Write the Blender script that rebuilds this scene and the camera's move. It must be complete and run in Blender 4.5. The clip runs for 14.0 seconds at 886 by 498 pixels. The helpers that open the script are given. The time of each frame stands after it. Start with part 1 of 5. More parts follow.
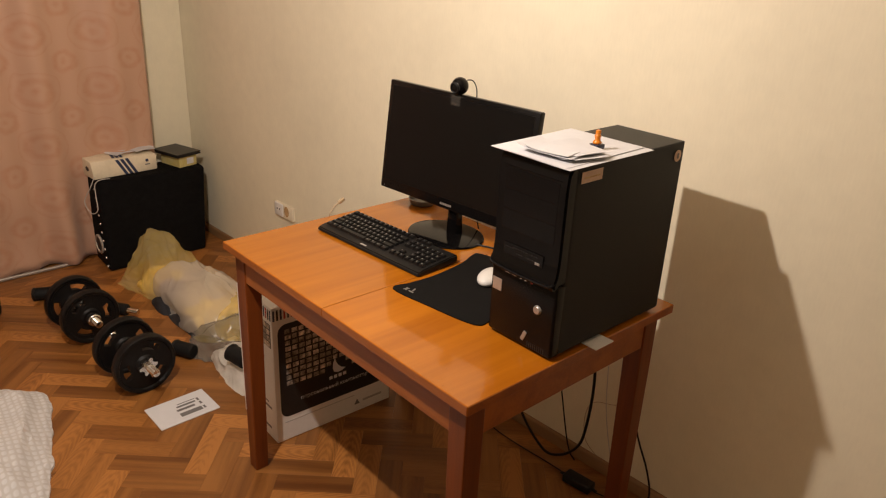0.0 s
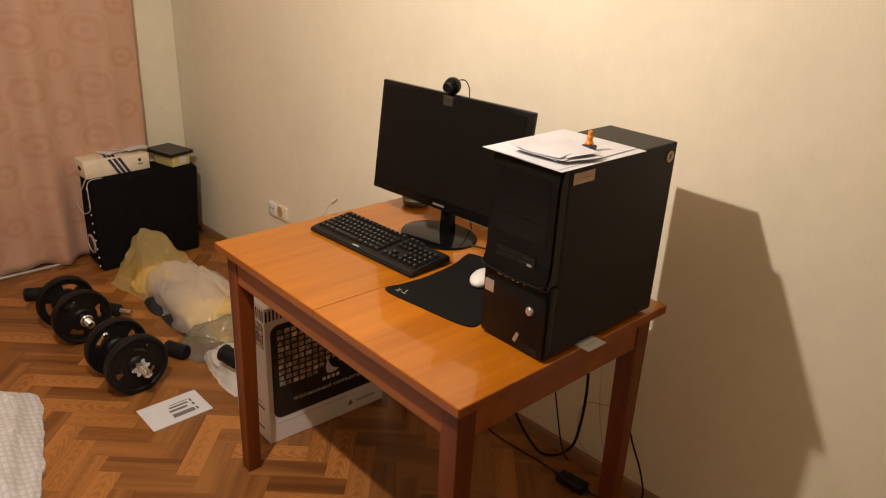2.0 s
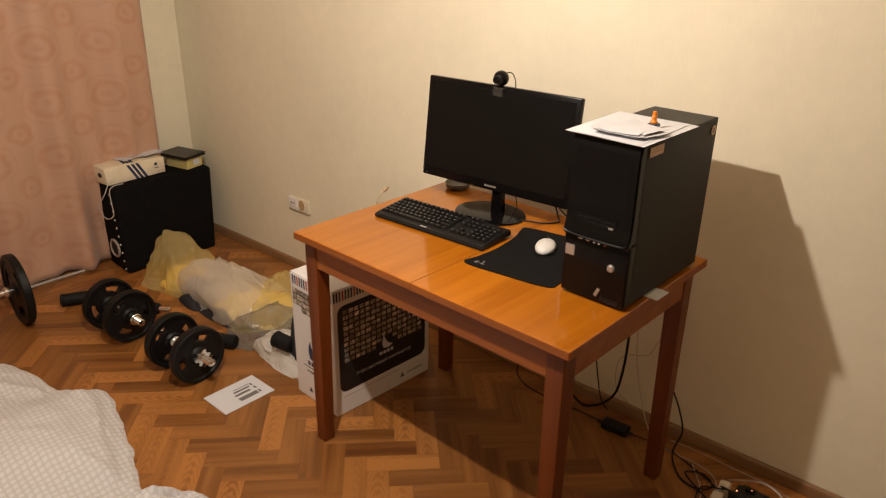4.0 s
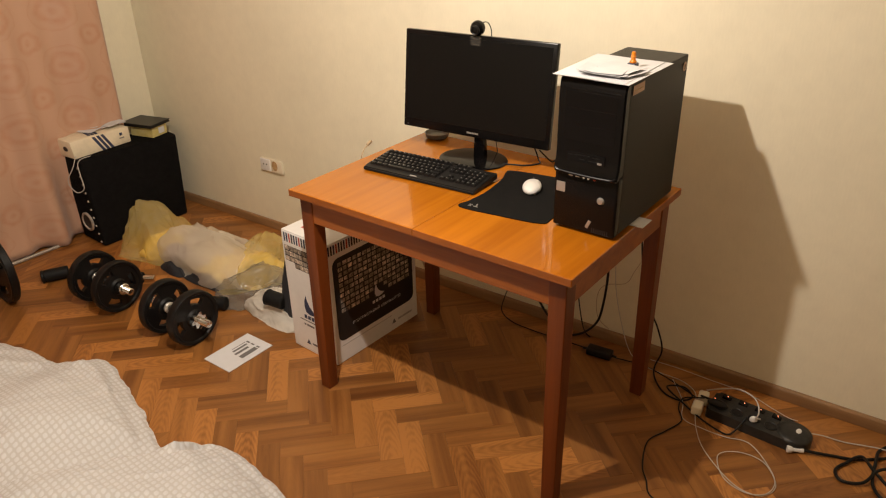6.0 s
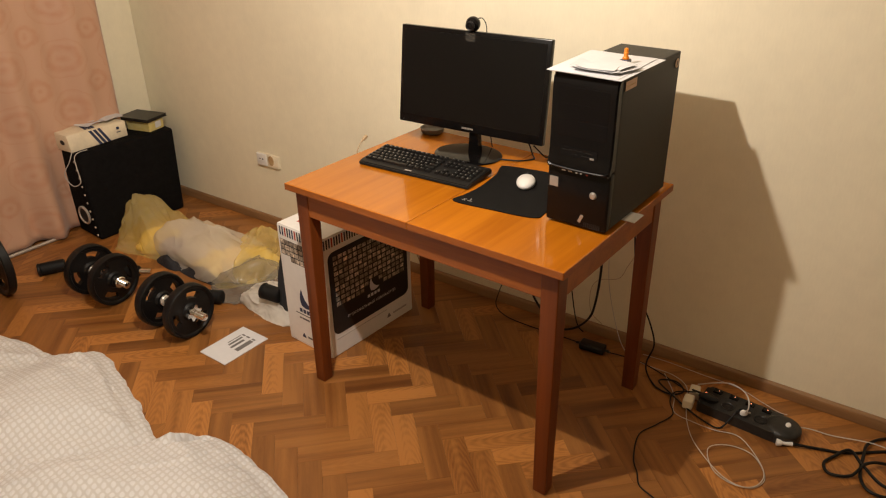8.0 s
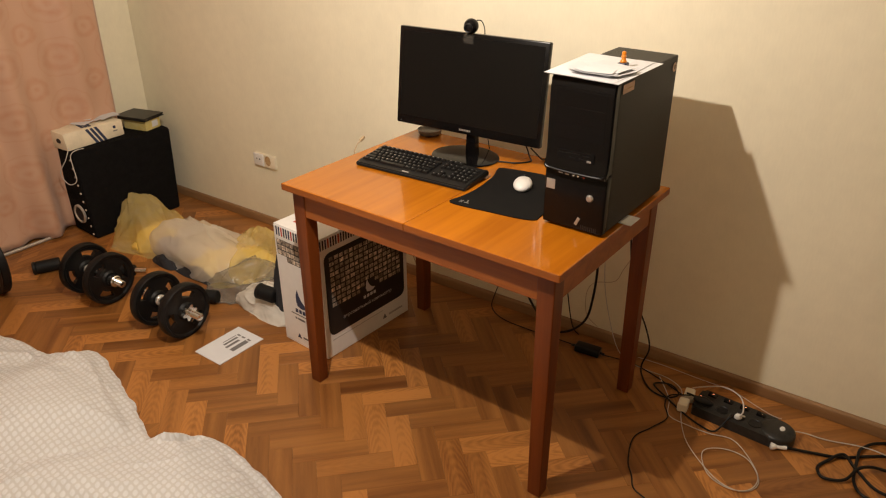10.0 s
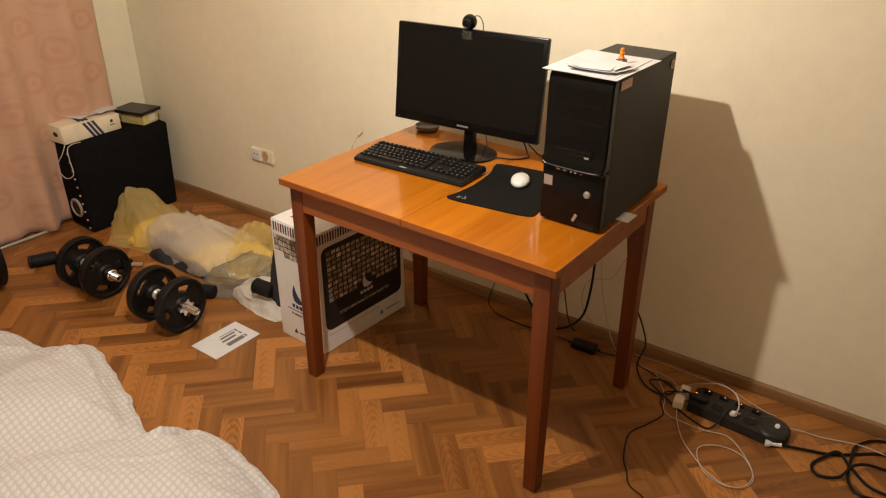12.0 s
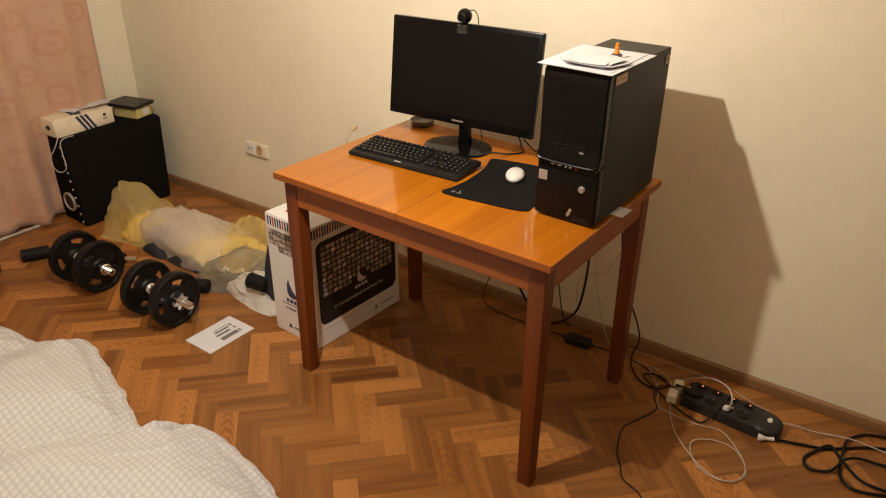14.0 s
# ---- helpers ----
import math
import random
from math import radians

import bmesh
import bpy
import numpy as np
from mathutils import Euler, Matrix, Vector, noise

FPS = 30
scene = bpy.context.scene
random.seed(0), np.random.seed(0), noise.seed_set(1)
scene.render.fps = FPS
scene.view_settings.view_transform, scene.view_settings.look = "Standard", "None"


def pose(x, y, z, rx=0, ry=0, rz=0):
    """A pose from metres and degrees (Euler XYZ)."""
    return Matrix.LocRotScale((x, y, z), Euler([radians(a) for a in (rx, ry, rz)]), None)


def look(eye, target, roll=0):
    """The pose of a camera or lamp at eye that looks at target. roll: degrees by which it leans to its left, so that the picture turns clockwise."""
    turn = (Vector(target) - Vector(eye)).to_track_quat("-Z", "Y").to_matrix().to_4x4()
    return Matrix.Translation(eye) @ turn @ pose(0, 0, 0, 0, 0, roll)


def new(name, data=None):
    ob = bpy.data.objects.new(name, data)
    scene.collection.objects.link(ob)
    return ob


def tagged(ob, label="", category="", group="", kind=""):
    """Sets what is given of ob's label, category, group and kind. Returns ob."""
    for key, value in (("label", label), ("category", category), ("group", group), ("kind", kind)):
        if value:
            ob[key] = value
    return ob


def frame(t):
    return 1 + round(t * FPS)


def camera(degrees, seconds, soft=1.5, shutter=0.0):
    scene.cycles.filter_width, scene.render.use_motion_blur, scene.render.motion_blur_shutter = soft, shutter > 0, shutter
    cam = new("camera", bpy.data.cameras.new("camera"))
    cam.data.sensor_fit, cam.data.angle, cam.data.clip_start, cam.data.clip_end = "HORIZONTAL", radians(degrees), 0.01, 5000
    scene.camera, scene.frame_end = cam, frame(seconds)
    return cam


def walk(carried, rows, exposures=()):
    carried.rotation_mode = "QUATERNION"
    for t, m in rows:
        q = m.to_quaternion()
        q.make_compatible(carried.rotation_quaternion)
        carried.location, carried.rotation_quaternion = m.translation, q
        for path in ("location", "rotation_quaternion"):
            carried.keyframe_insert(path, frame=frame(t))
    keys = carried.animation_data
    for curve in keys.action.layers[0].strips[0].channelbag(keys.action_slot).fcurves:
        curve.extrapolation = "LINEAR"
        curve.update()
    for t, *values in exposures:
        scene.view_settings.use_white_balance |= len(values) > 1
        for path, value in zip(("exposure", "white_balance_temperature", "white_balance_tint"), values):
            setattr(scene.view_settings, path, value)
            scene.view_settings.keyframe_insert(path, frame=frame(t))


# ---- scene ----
cam = camera(62.5, 14.0, soft=1.15, shutter=0.5)
PATH = [
    (0, (-0.117, -0.017, 1.558), (0.9700, 1.0897, 0.9050), 2.61),
    (0.5, (-0.113, -0.018, 1.559), (0.9837, 1.0801, 0.9089), 2.73),
    (1, (-0.111, -0.020, 1.560), (0.9767, 1.0841, 0.9034), 2.62),
    (1.5, (-0.107, -0.017, 1.558), (0.9774, 1.0913, 0.9030), 2.54),
    (2, (-0.105, -0.016, 1.562), (0.9877, 1.0823, 0.9056), 2.69),
    (2.5, (-0.106, -0.017, 1.558), (0.9803, 1.0891, 0.9039), 2.67),
    (2.7, (-0.111, -0.016, 1.550), (0.9788, 1.0827, 0.8880), 3.02),
    (4.8, (-0.675, 0.111, 1.633), (0.5359, 1.0417, 0.9257), -1.10),
    (5, (-0.666, 0.100, 1.623), (0.5318, 1.0194, 0.8797), -1.42),
    (5.5, (-0.662, 0.107, 1.624), (0.5546, 0.9730, 0.8483), -0.67),
    (6, (-0.681, 0.111, 1.629), (0.5314, 0.9905, 0.8617), -1.33),
    (6.5, (-0.693, 0.102, 1.630), (0.5230, 0.9722, 0.8568), -1.13),
    (7, (-0.700, 0.090, 1.630), (0.5125, 0.9630, 0.8562), -1.07),
    (7.5, (-0.703, 0.087, 1.626), (0.5131, 0.9528, 0.8491), -0.75),
    (8, (-0.695, 0.092, 1.629), (0.5200, 0.9642, 0.8556), -0.92),
    (10.5, (-0.698, 0.093, 1.628), (0.5230, 0.9597, 0.8595), -0.12),
    (11, (-0.700, 0.094, 1.627), (0.5159, 0.9683, 0.8600), -0.23),
    (11.5, (-0.703, 0.095, 1.626), (0.5169, 0.9625, 0.8564), 0.04),
    (12, (-0.698, 0.091, 1.626), (0.5244, 0.9494, 0.8498), 0.16),
    (12.5, (-0.692, 0.100, 1.622), (0.5309, 0.9522, 0.8396), 0.27),
    (13, (-0.697, 0.097, 1.624), (0.5240, 0.9447, 0.8349), 0.30),
    (13.5, (-0.700, 0.095, 1.626), (0.5254, 0.9380, 0.8385), 0.38),
    (14, (-0.700, 0.092, 1.625), (0.5255, 0.9359, 0.8389), 0.50),
]
walk(cam, [(t, look(eye, target, roll)) for t, eye, target, roll in PATH], [(0, -0.31, 6500, 15), (2.7, -0.31, 6500, 15), (4.8, -0.19, 6500, 11), (5.3, -0.13, 6500, 10), (6.0, -0.06, 6500, 10), (14, -0.06, 6500, 10)])

# ---- world and light ----
world = bpy.data.worlds.new("night")
scene.world = world
world.use_nodes = True
world.node_tree.nodes["Background"].inputs["Color"].default_value = (1.0, 0.85, 0.65, 1)
world.node_tree.nodes["Background"].inputs["Strength"].default_value = 0.02
scene.view_settings.exposure = 0.0
LAMP = (0.20, 1.190, 2.015)
bulb = bpy.data.lights.new("ceiling_bulb", "POINT")
bulb.energy, bulb.color, bulb.shadow_soft_size = 66, (1.0, 0.885, 0.76), 0.018
new("ceiling_bulb", bulb).location = LAMP
# added fill spot at the bulb, no real source: brightens towards the window corner
beam = bpy.data.lights.new("fill_beam", "SPOT")
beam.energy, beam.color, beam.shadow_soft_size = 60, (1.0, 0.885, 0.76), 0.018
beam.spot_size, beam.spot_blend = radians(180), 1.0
new("fill_beam", beam).matrix_world = look(LAMP, (LAMP[0] + 1.0, LAMP[1] + 1.1, LAMP[2] - 0.6))


# ---- materials ----
def material(name, colour, rough=0.6, metal=0.0, vary=0.12, scale=6.0, bump=0.0, bump_scale=60.0, coat=0.0, stretch=(1, 1, 1), second=None, spec=0.5, obj_random=0.0):
    """A surface with two scales of colour variation and a fine relief."""
    m = bpy.data.materials.new(name)
    m.use_nodes = True
    nt = m.node_tree
    N, L = nt.nodes, nt.links
    b = N["Principled BSDF"]
    b.inputs["Roughness"].default_value = rough
    b.inputs["Metallic"].default_value = metal
    b.inputs["Coat Weight"].default_value = coat
    b.inputs["Coat Roughness"].default_value = 0.08
    b.inputs["Specular IOR Level"].default_value = spec
    tc = N.new("ShaderNodeTexCoord")
    mp = N.new("ShaderNodeMapping")
    mp.inputs["Scale"].default_value = stretch
    vec = tc.outputs["Object"]
    if obj_random:
        own, wide, shift = N.new("ShaderNodeObjectInfo"), N.new("ShaderNodeMath"), N.new("ShaderNodeVectorMath")
        wide.operation, wide.inputs[1].default_value = "MULTIPLY", 23.0
        L.new(own.outputs["Random"], wide.inputs[0]), L.new(vec, shift.inputs[0]), L.new(wide.outputs[0], shift.inputs[1])
        vec = shift.outputs[0]
    L.new(vec, mp.inputs["Vector"])
    n1, n2 = N.new("ShaderNodeTexNoise"), N.new("ShaderNodeTexNoise")
    n1.inputs["Scale"].default_value, n1.inputs["Detail"].default_value = scale, 4
    n2.inputs["Scale"].default_value, n2.inputs["Detail"].default_value = scale * 9, 3
    L.new(mp.outputs[0], n1.inputs["Vector"]), L.new(mp.outputs[0], n2.inputs["Vector"])
    add = N.new("ShaderNodeMath")
    add.operation = "MULTIPLY_ADD"
    add.inputs[1].default_value = 0.45
    L.new(n2.outputs["Fac"], add.inputs[0]), L.new(n1.outputs["Fac"], add.inputs[2])
    ramp = N.new("ShaderNodeValToRGB")
    c = Vector(colour)
    lo, hi = c * (1 - vary), c * (1 + vary)
    if second:
        lo, hi = c, Vector(second)
    ramp.color_ramp.elements[0].position, ramp.color_ramp.elements[1].position = 0.5, 0.95
    ramp.color_ramp.elements[0].color, ramp.color_ramp.elements[1].color = (*lo, 1), (*hi, 1)
    L.new(add.outputs[0], ramp.inputs["Fac"])
    out = ramp.outputs["Color"]
    if obj_random:
        info, hsv, mr = N.new("ShaderNodeObjectInfo"), N.new("ShaderNodeHueSaturation"), N.new("ShaderNodeMapRange")
        mr.inputs["To Min"].default_value, mr.inputs["To Max"].default_value = 1 - obj_random, 1 + obj_random
        L.new(info.outputs["Random"], mr.inputs["Value"]), L.new(mr.outputs[0], hsv.inputs["Value"]), L.new(out, hsv.inputs["Color"])
        out = hsv.outputs["Color"]
    L.new(out, b.inputs["Base Color"])
    if bump:
        n3, bp = N.new("ShaderNodeTexNoise"), N.new("ShaderNodeBump")
        n3.inputs["Scale"].default_value, n3.inputs["Detail"].default_value = bump_scale, 3
        bp.inputs["Strength"].default_value, bp.inputs["Distance"].default_value = bump, 0.004
        L.new(mp.outputs[0], n3.inputs["Vector"]), L.new(n3.outputs["Fac"], bp.inputs["Height"]), L.new(bp.outputs[0], b.inputs["Normal"])
    return m


def wood(name, dark, light, along="X", rough=0.3, coat=0.3, fine=1.0, random_value=0.0, island=False, arch=0.0, cathedral=0.0, coat_rough=0.12, spec=0.5):
    """Wood with long grain, pores and broad streaks along one local axis."""
    m = bpy.data.materials.new(name)
    m.use_nodes = True
    nt = m.node_tree
    N, L = nt.nodes, nt.links
    b = N["Principled BSDF"]
    b.inputs["Roughness"].default_value, b.inputs["Coat Weight"].default_value, b.inputs["Coat Roughness"].default_value = rough, coat, coat_rough
    b.inputs["Specular IOR Level"].default_value = spec
    tc, mp = N.new("ShaderNodeTexCoord"), N.new("ShaderNodeMapping")
    stretch = {"X": (0.8, 14, 14), "Y": (14, 0.8, 14), "Z": (14, 14, 0.8)}[along]
    mp.inputs["Scale"].default_value = [s * fine for s in stretch]
    vec = tc.outputs["Object"]
    info = N.new("ShaderNodeObjectInfo")
    geo = N.new("ShaderNodeNewGeometry")
    rnd = geo.outputs["Random Per Island"] if island else info.outputs["Random"]
    if random_value:
        comb, add = N.new("ShaderNodeCombineXYZ"), N.new("ShaderNodeVectorMath")
        mul = N.new("ShaderNodeMath")
        mul.operation, mul.inputs[1].default_value = "MULTIPLY", 37.0
        L.new(rnd, mul.inputs[0])
        for i in range(3):
            L.new(mul.outputs[0], comb.inputs[i])
        L.new(vec, add.inputs[0]), L.new(comb.outputs[0], add.inputs[1])
        vec = add.outputs[0]
    L.new(vec, mp.inputs["Vector"])
    n1, n2 = N.new("ShaderNodeTexNoise"), N.new("ShaderNodeTexNoise")
    n1.inputs["Scale"].default_value, n1.inputs["Detail"].default_value, n1.inputs["Distortion"].default_value = 1.3, 5, 0.6 + arch
    n2.inputs["Scale"].default_value, n2.inputs["Detail"].default_value = 9.0, 3
    L.new(mp.outputs[0], n1.inputs["Vector"]), L.new(mp.outputs[0], n2.inputs["Vector"])
    mix = N.new("ShaderNodeMath")
    mix.operation, mix.inputs[1].default_value = "MULTIPLY_ADD", 0.35
    L.new(n2.outputs["Fac"], mix.inputs[0]), L.new(n1.outputs["Fac"], mix.inputs[2])
    if cathedral:
        mp2, wv, m2 = N.new("ShaderNodeMapping"), N.new("ShaderNodeTexWave"), N.new("ShaderNodeMath")
        mp2.inputs["Scale"].default_value, mp2.inputs["Location"].default_value = (1.6, 14.0, 0.0), (-0.1, -0.62, 0)
        wv.wave_type, wv.rings_direction = "RINGS", "SPHERICAL"
        wv.inputs["Scale"].default_value, wv.inputs["Distortion"].default_value, wv.inputs["Detail Scale"].default_value = 5.0, 3.0, 2.0
        jit, sc = N.new("ShaderNodeVectorMath"), N.new("ShaderNodeCombineXYZ")
        for i, k in ((0, 0.5), (1, 0.010)):
            mm = N.new("ShaderNodeMath")
            mm.operation, mm.inputs[1].default_value = "MULTIPLY", k
            L.new(rnd, mm.inputs[0]), L.new(mm.outputs[0], sc.inputs[i])
        L.new(tc.outputs["Object"], jit.inputs[0]), L.new(sc.outputs[0], jit.inputs[1]), L.new(jit.outputs[0], mp2.inputs["Vector"])
        L.new(mp2.outputs[0], wv.inputs["Vector"])
        m2.operation = "MULTIPLY_ADD"
        pick = N.new("ShaderNodeMapRange")
        pick.inputs["From Min"].default_value, pick.inputs["From Max"].default_value = 0.55, 0.95
        pick.inputs["To Min"].default_value, pick.inputs["To Max"].default_value = 0.02, cathedral
        L.new(rnd, pick.inputs["Value"]), L.new(pick.outputs[0], m2.inputs[1])
        L.new(wv.outputs["Fac"], m2.inputs[0]), L.new(mix.outputs[0], m2.inputs[2])
        mix = m2
    ramp = N.new("ShaderNodeValToRGB")
    ramp.color_ramp.elements[0].position, ramp.color_ramp.elements[1].position = 0.44, 0.86
    ramp.color_ramp.elements[0].color, ramp.color_ramp.elements[1].color = (*dark, 1), (*light, 1)
    L.new(mix.outputs[0], ramp.inputs["Fac"])
    out = ramp.outputs["Color"]
    if random_value:
        hsv, mr = N.new("ShaderNodeHueSaturation"), N.new("ShaderNodeMapRange")
        mr.inputs["To Min"].default_value, mr.inputs["To Max"].default_value = 1 - random_value, 1 + random_value * (2.6 if cathedral else 1)
        rise = N.new("ShaderNodeMath")
        rise.operation, rise.inputs[1].default_value = "POWER", 2.4 if cathedral else 1.0
        L.new(rnd, rise.inputs[0])
        L.new(rise.outputs[0], mr.inputs["Value"]), L.new(mr.outputs[0], hsv.inputs["Value"]), L.new(out, hsv.inputs["Color"])
        out = hsv.outputs["Color"]
    L.new(out, b.inputs["Base Color"])
    bp = N.new("ShaderNodeBump")
    bp.inputs["Strength"].default_value, bp.inputs["Distance"].default_value = 0.10, 0.001
    L.new(mix.outputs[0], bp.inputs["Height"]), L.new(bp.outputs[0], b.inputs["Normal"])
    return m


def wallpaper():
    """Cream paper with a fine woven, upright thread."""
    m = material("cream_wallpaper", (0.82, 0.756, 0.575), rough=0.75, vary=0.05, scale=2.0)
    N, L = m.node_tree.nodes, m.node_tree.links
    b = N["Principled BSDF"]
    tc, mp, n, bp = N.new("ShaderNodeTexCoord"), N.new("ShaderNodeMapping"), N.new("ShaderNodeTexNoise"), N.new("ShaderNodeBump")
    mp.inputs["Scale"].default_value = (1, 1, 0.18)
    n.inputs["Scale"].default_value, n.inputs["Detail"].default_value = 170, 3
    bp.inputs["Strength"].default_value, bp.inputs["Distance"].default_value = 0.09, 0.002
    L.new(tc.outputs["Object"], mp.inputs["Vector"]), L.new(mp.outputs[0], n.inputs["Vector"])
    L.new(n.outputs["Fac"], bp.inputs["Height"]), L.new(bp.outputs[0], b.inputs["Normal"])
    old = b.inputs["Base Color"].links[0].from_socket
    hsv, mr = N.new("ShaderNodeHueSaturation"), N.new("ShaderNodeMapRange")
    mr.inputs["From Min"].default_value, mr.inputs["From Max"].default_value = 0.3, 0.7
    mr.inputs["To Min"].default_value, mr.inputs["To Max"].default_value = 0.985, 1.012
    L.new(n.outputs["Fac"], mr.inputs["Value"]), L.new(mr.outputs[0], hsv.inputs["Value"]), L.new(old, hsv.inputs["Color"])
    L.new(hsv.outputs[0], b.inputs["Base Color"])
    return m


def curtain_cloth():
    """Salmon satin with faint round medallions in rows."""
    m = bpy.data.materials.new("salmon_curtain")
    m.use_nodes = True
    N, L = m.node_tree.nodes, m.node_tree.links
    b = N["Principled BSDF"]
    b.inputs["Roughness"].default_value, b.inputs["Sheen Weight"].default_value = 0.55, 0.3
    tc = N.new("ShaderNodeTexCoord")
    sep = N.new("ShaderNodeSeparateXYZ")
    L.new(tc.outputs["UV"], sep.inputs[0])

    def math_node(op, a, bb=None):
        n = N.new("ShaderNodeMath")
        n.operation = op
        for i, v in enumerate((a, bb)):
            if v is None:
                continue
            if isinstance(v, float):
                n.inputs[i].default_value = v
            else:
                L.new(v, n.inputs[i])
        return n.outputs[0]

    warp_n, warp = N.new("ShaderNodeTexNoise"), N.new("ShaderNodeVectorMath")
    warp_n.inputs["Scale"].default_value, warp_n.inputs["Detail"].default_value = 14, 3
    warp.operation, warp.inputs[2].default_value = "MULTIPLY_ADD", (0, 0, 0)
    warp.inputs[1].default_value = (0.045, 0.045, 0)
    L.new(tc.outputs["UV"], warp_n.inputs["Vector"]), L.new(warp_n.outputs["Color"], warp.inputs[0]), L.new(tc.outputs["UV"], warp.inputs[2])
    L.new(warp.outputs[0], sep.inputs[0])
    rings = []
    for size, off in ((0.25, 0.0), (0.25, 0.125)):
        u = math_node("SUBTRACT", math_node("FRACT", math_node("DIVIDE", math_node("ADD", sep.outputs[0], off), size)), 0.5)
        v = math_node("SUBTRACT", math_node("FRACT", math_node("DIVIDE", math_node("ADD", sep.outputs[1], off), size)), 0.5)
        r = math_node("SQRT", math_node("ADD", math_node("MULTIPLY", u, u), math_node("MULTIPLY", v, v)))
        wave = math_node("COSINE", math_node("MULTIPLY", r, 38.0 if off else 30.0))
        inside = math_node("LESS_THAN", r, 0.38 if not off else 0.24)
        rings.append(math_node("MULTIPLY", math_node("ADD", math_node("MULTIPLY", wave, 0.5), 0.5), inside))
    total = math_node("MAXIMUM", rings[0], rings[1])
    n = N.new("ShaderNodeTexNoise")
    n.inputs["Scale"].default_value, n.inputs["Detail"].default_value = 45, 4
    L.new(tc.outputs["UV"], n.inputs["Vector"])
    fac = math_node("MULTIPLY", total, math_node("MULTIPLY", n.outputs["Fac"], 1.25))
    mix = N.new("ShaderNodeMix")
    mix.data_type = "RGBA"
    mix.inputs["A"].default_value, mix.inputs["B"].default_value = (0.63, 0.385, 0.262, 1), (0.575, 0.30, 0.185, 1)
    L.new(fac, mix.inputs["Factor"])
    L.new(mix.outputs["Result"], b.inputs["Base Color"])
    tr, ms = N.new("ShaderNodeBsdfTranslucent"), N.new("ShaderNodeMixShader")
    tr.inputs["Color"].default_value = (0.6, 0.3, 0.2, 1)
    ms.inputs["Fac"].default_value = 0.12
    L.new(b.outputs[0], ms.inputs[1]), L.new(tr.outputs[0], ms.inputs[2])
    L.new(ms.outputs[0], N["Material Output"].inputs["Surface"])
    return m


def quilt_cloth():
    """White cotton with a woven lattice of beige diamonds."""
    m = bpy.data.materials.new("quilted_cotton")
    m.use_nodes = True
    N, L = m.node_tree.nodes, m.node_tree.links
    b = N["Principled BSDF"]
    b.inputs["Roughness"].default_value, b.inputs["Sheen Weight"].default_value = 0.85, 0.2
    tc = N.new("ShaderNodeTexCoord")
    waves = []
    for angle in (72, 6):
        mp, w = N.new("ShaderNodeMapping"), N.new("ShaderNodeTexWave")
        mp.inputs["Rotation"].default_value = (0, 0, radians(angle))
        w.inputs["Scale"].default_value, w.inputs["Distortion"].default_value, w.inputs["Detail"].default_value, w.inputs["Detail Scale"].default_value = 16.0, 0.9, 2.0, 0.8
        L.new(tc.outputs["UV"], mp.inputs["Vector"]), L.new(mp.outputs[0], w.inputs["Vector"])
        waves.append(w.outputs["Fac"])
    mul = N.new("ShaderNodeMath")
    mul.operation = "MULTIPLY"
    L.new(waves[0], mul.inputs[0]), L.new(waves[1], mul.inputs[1])
    ramp = N.new("ShaderNodeValToRGB")
    ramp.color_ramp.elements[0].position, ramp.color_ramp.elements[1].position = 0.02, 0.34
    ramp.color_ramp.elements[0].color, ramp.color_ramp.elements[1].color = (0.575, 0.56, 0.545, 1), (0.685, 0.685, 0.695, 1)
    L.new(mul.outputs[0], ramp.inputs["Fac"]), L.new(ramp.outputs[0], b.inputs["Base Color"])
    bp = N.new("ShaderNodeBump")
    bp.inputs["Strength"].default_value, bp.inputs["Distance"].default_value = 0.35, 0.003
    L.new(mul.outputs[0], bp.inputs["Height"]), L.new(bp.outputs[0], b.inputs["Normal"])
    return m


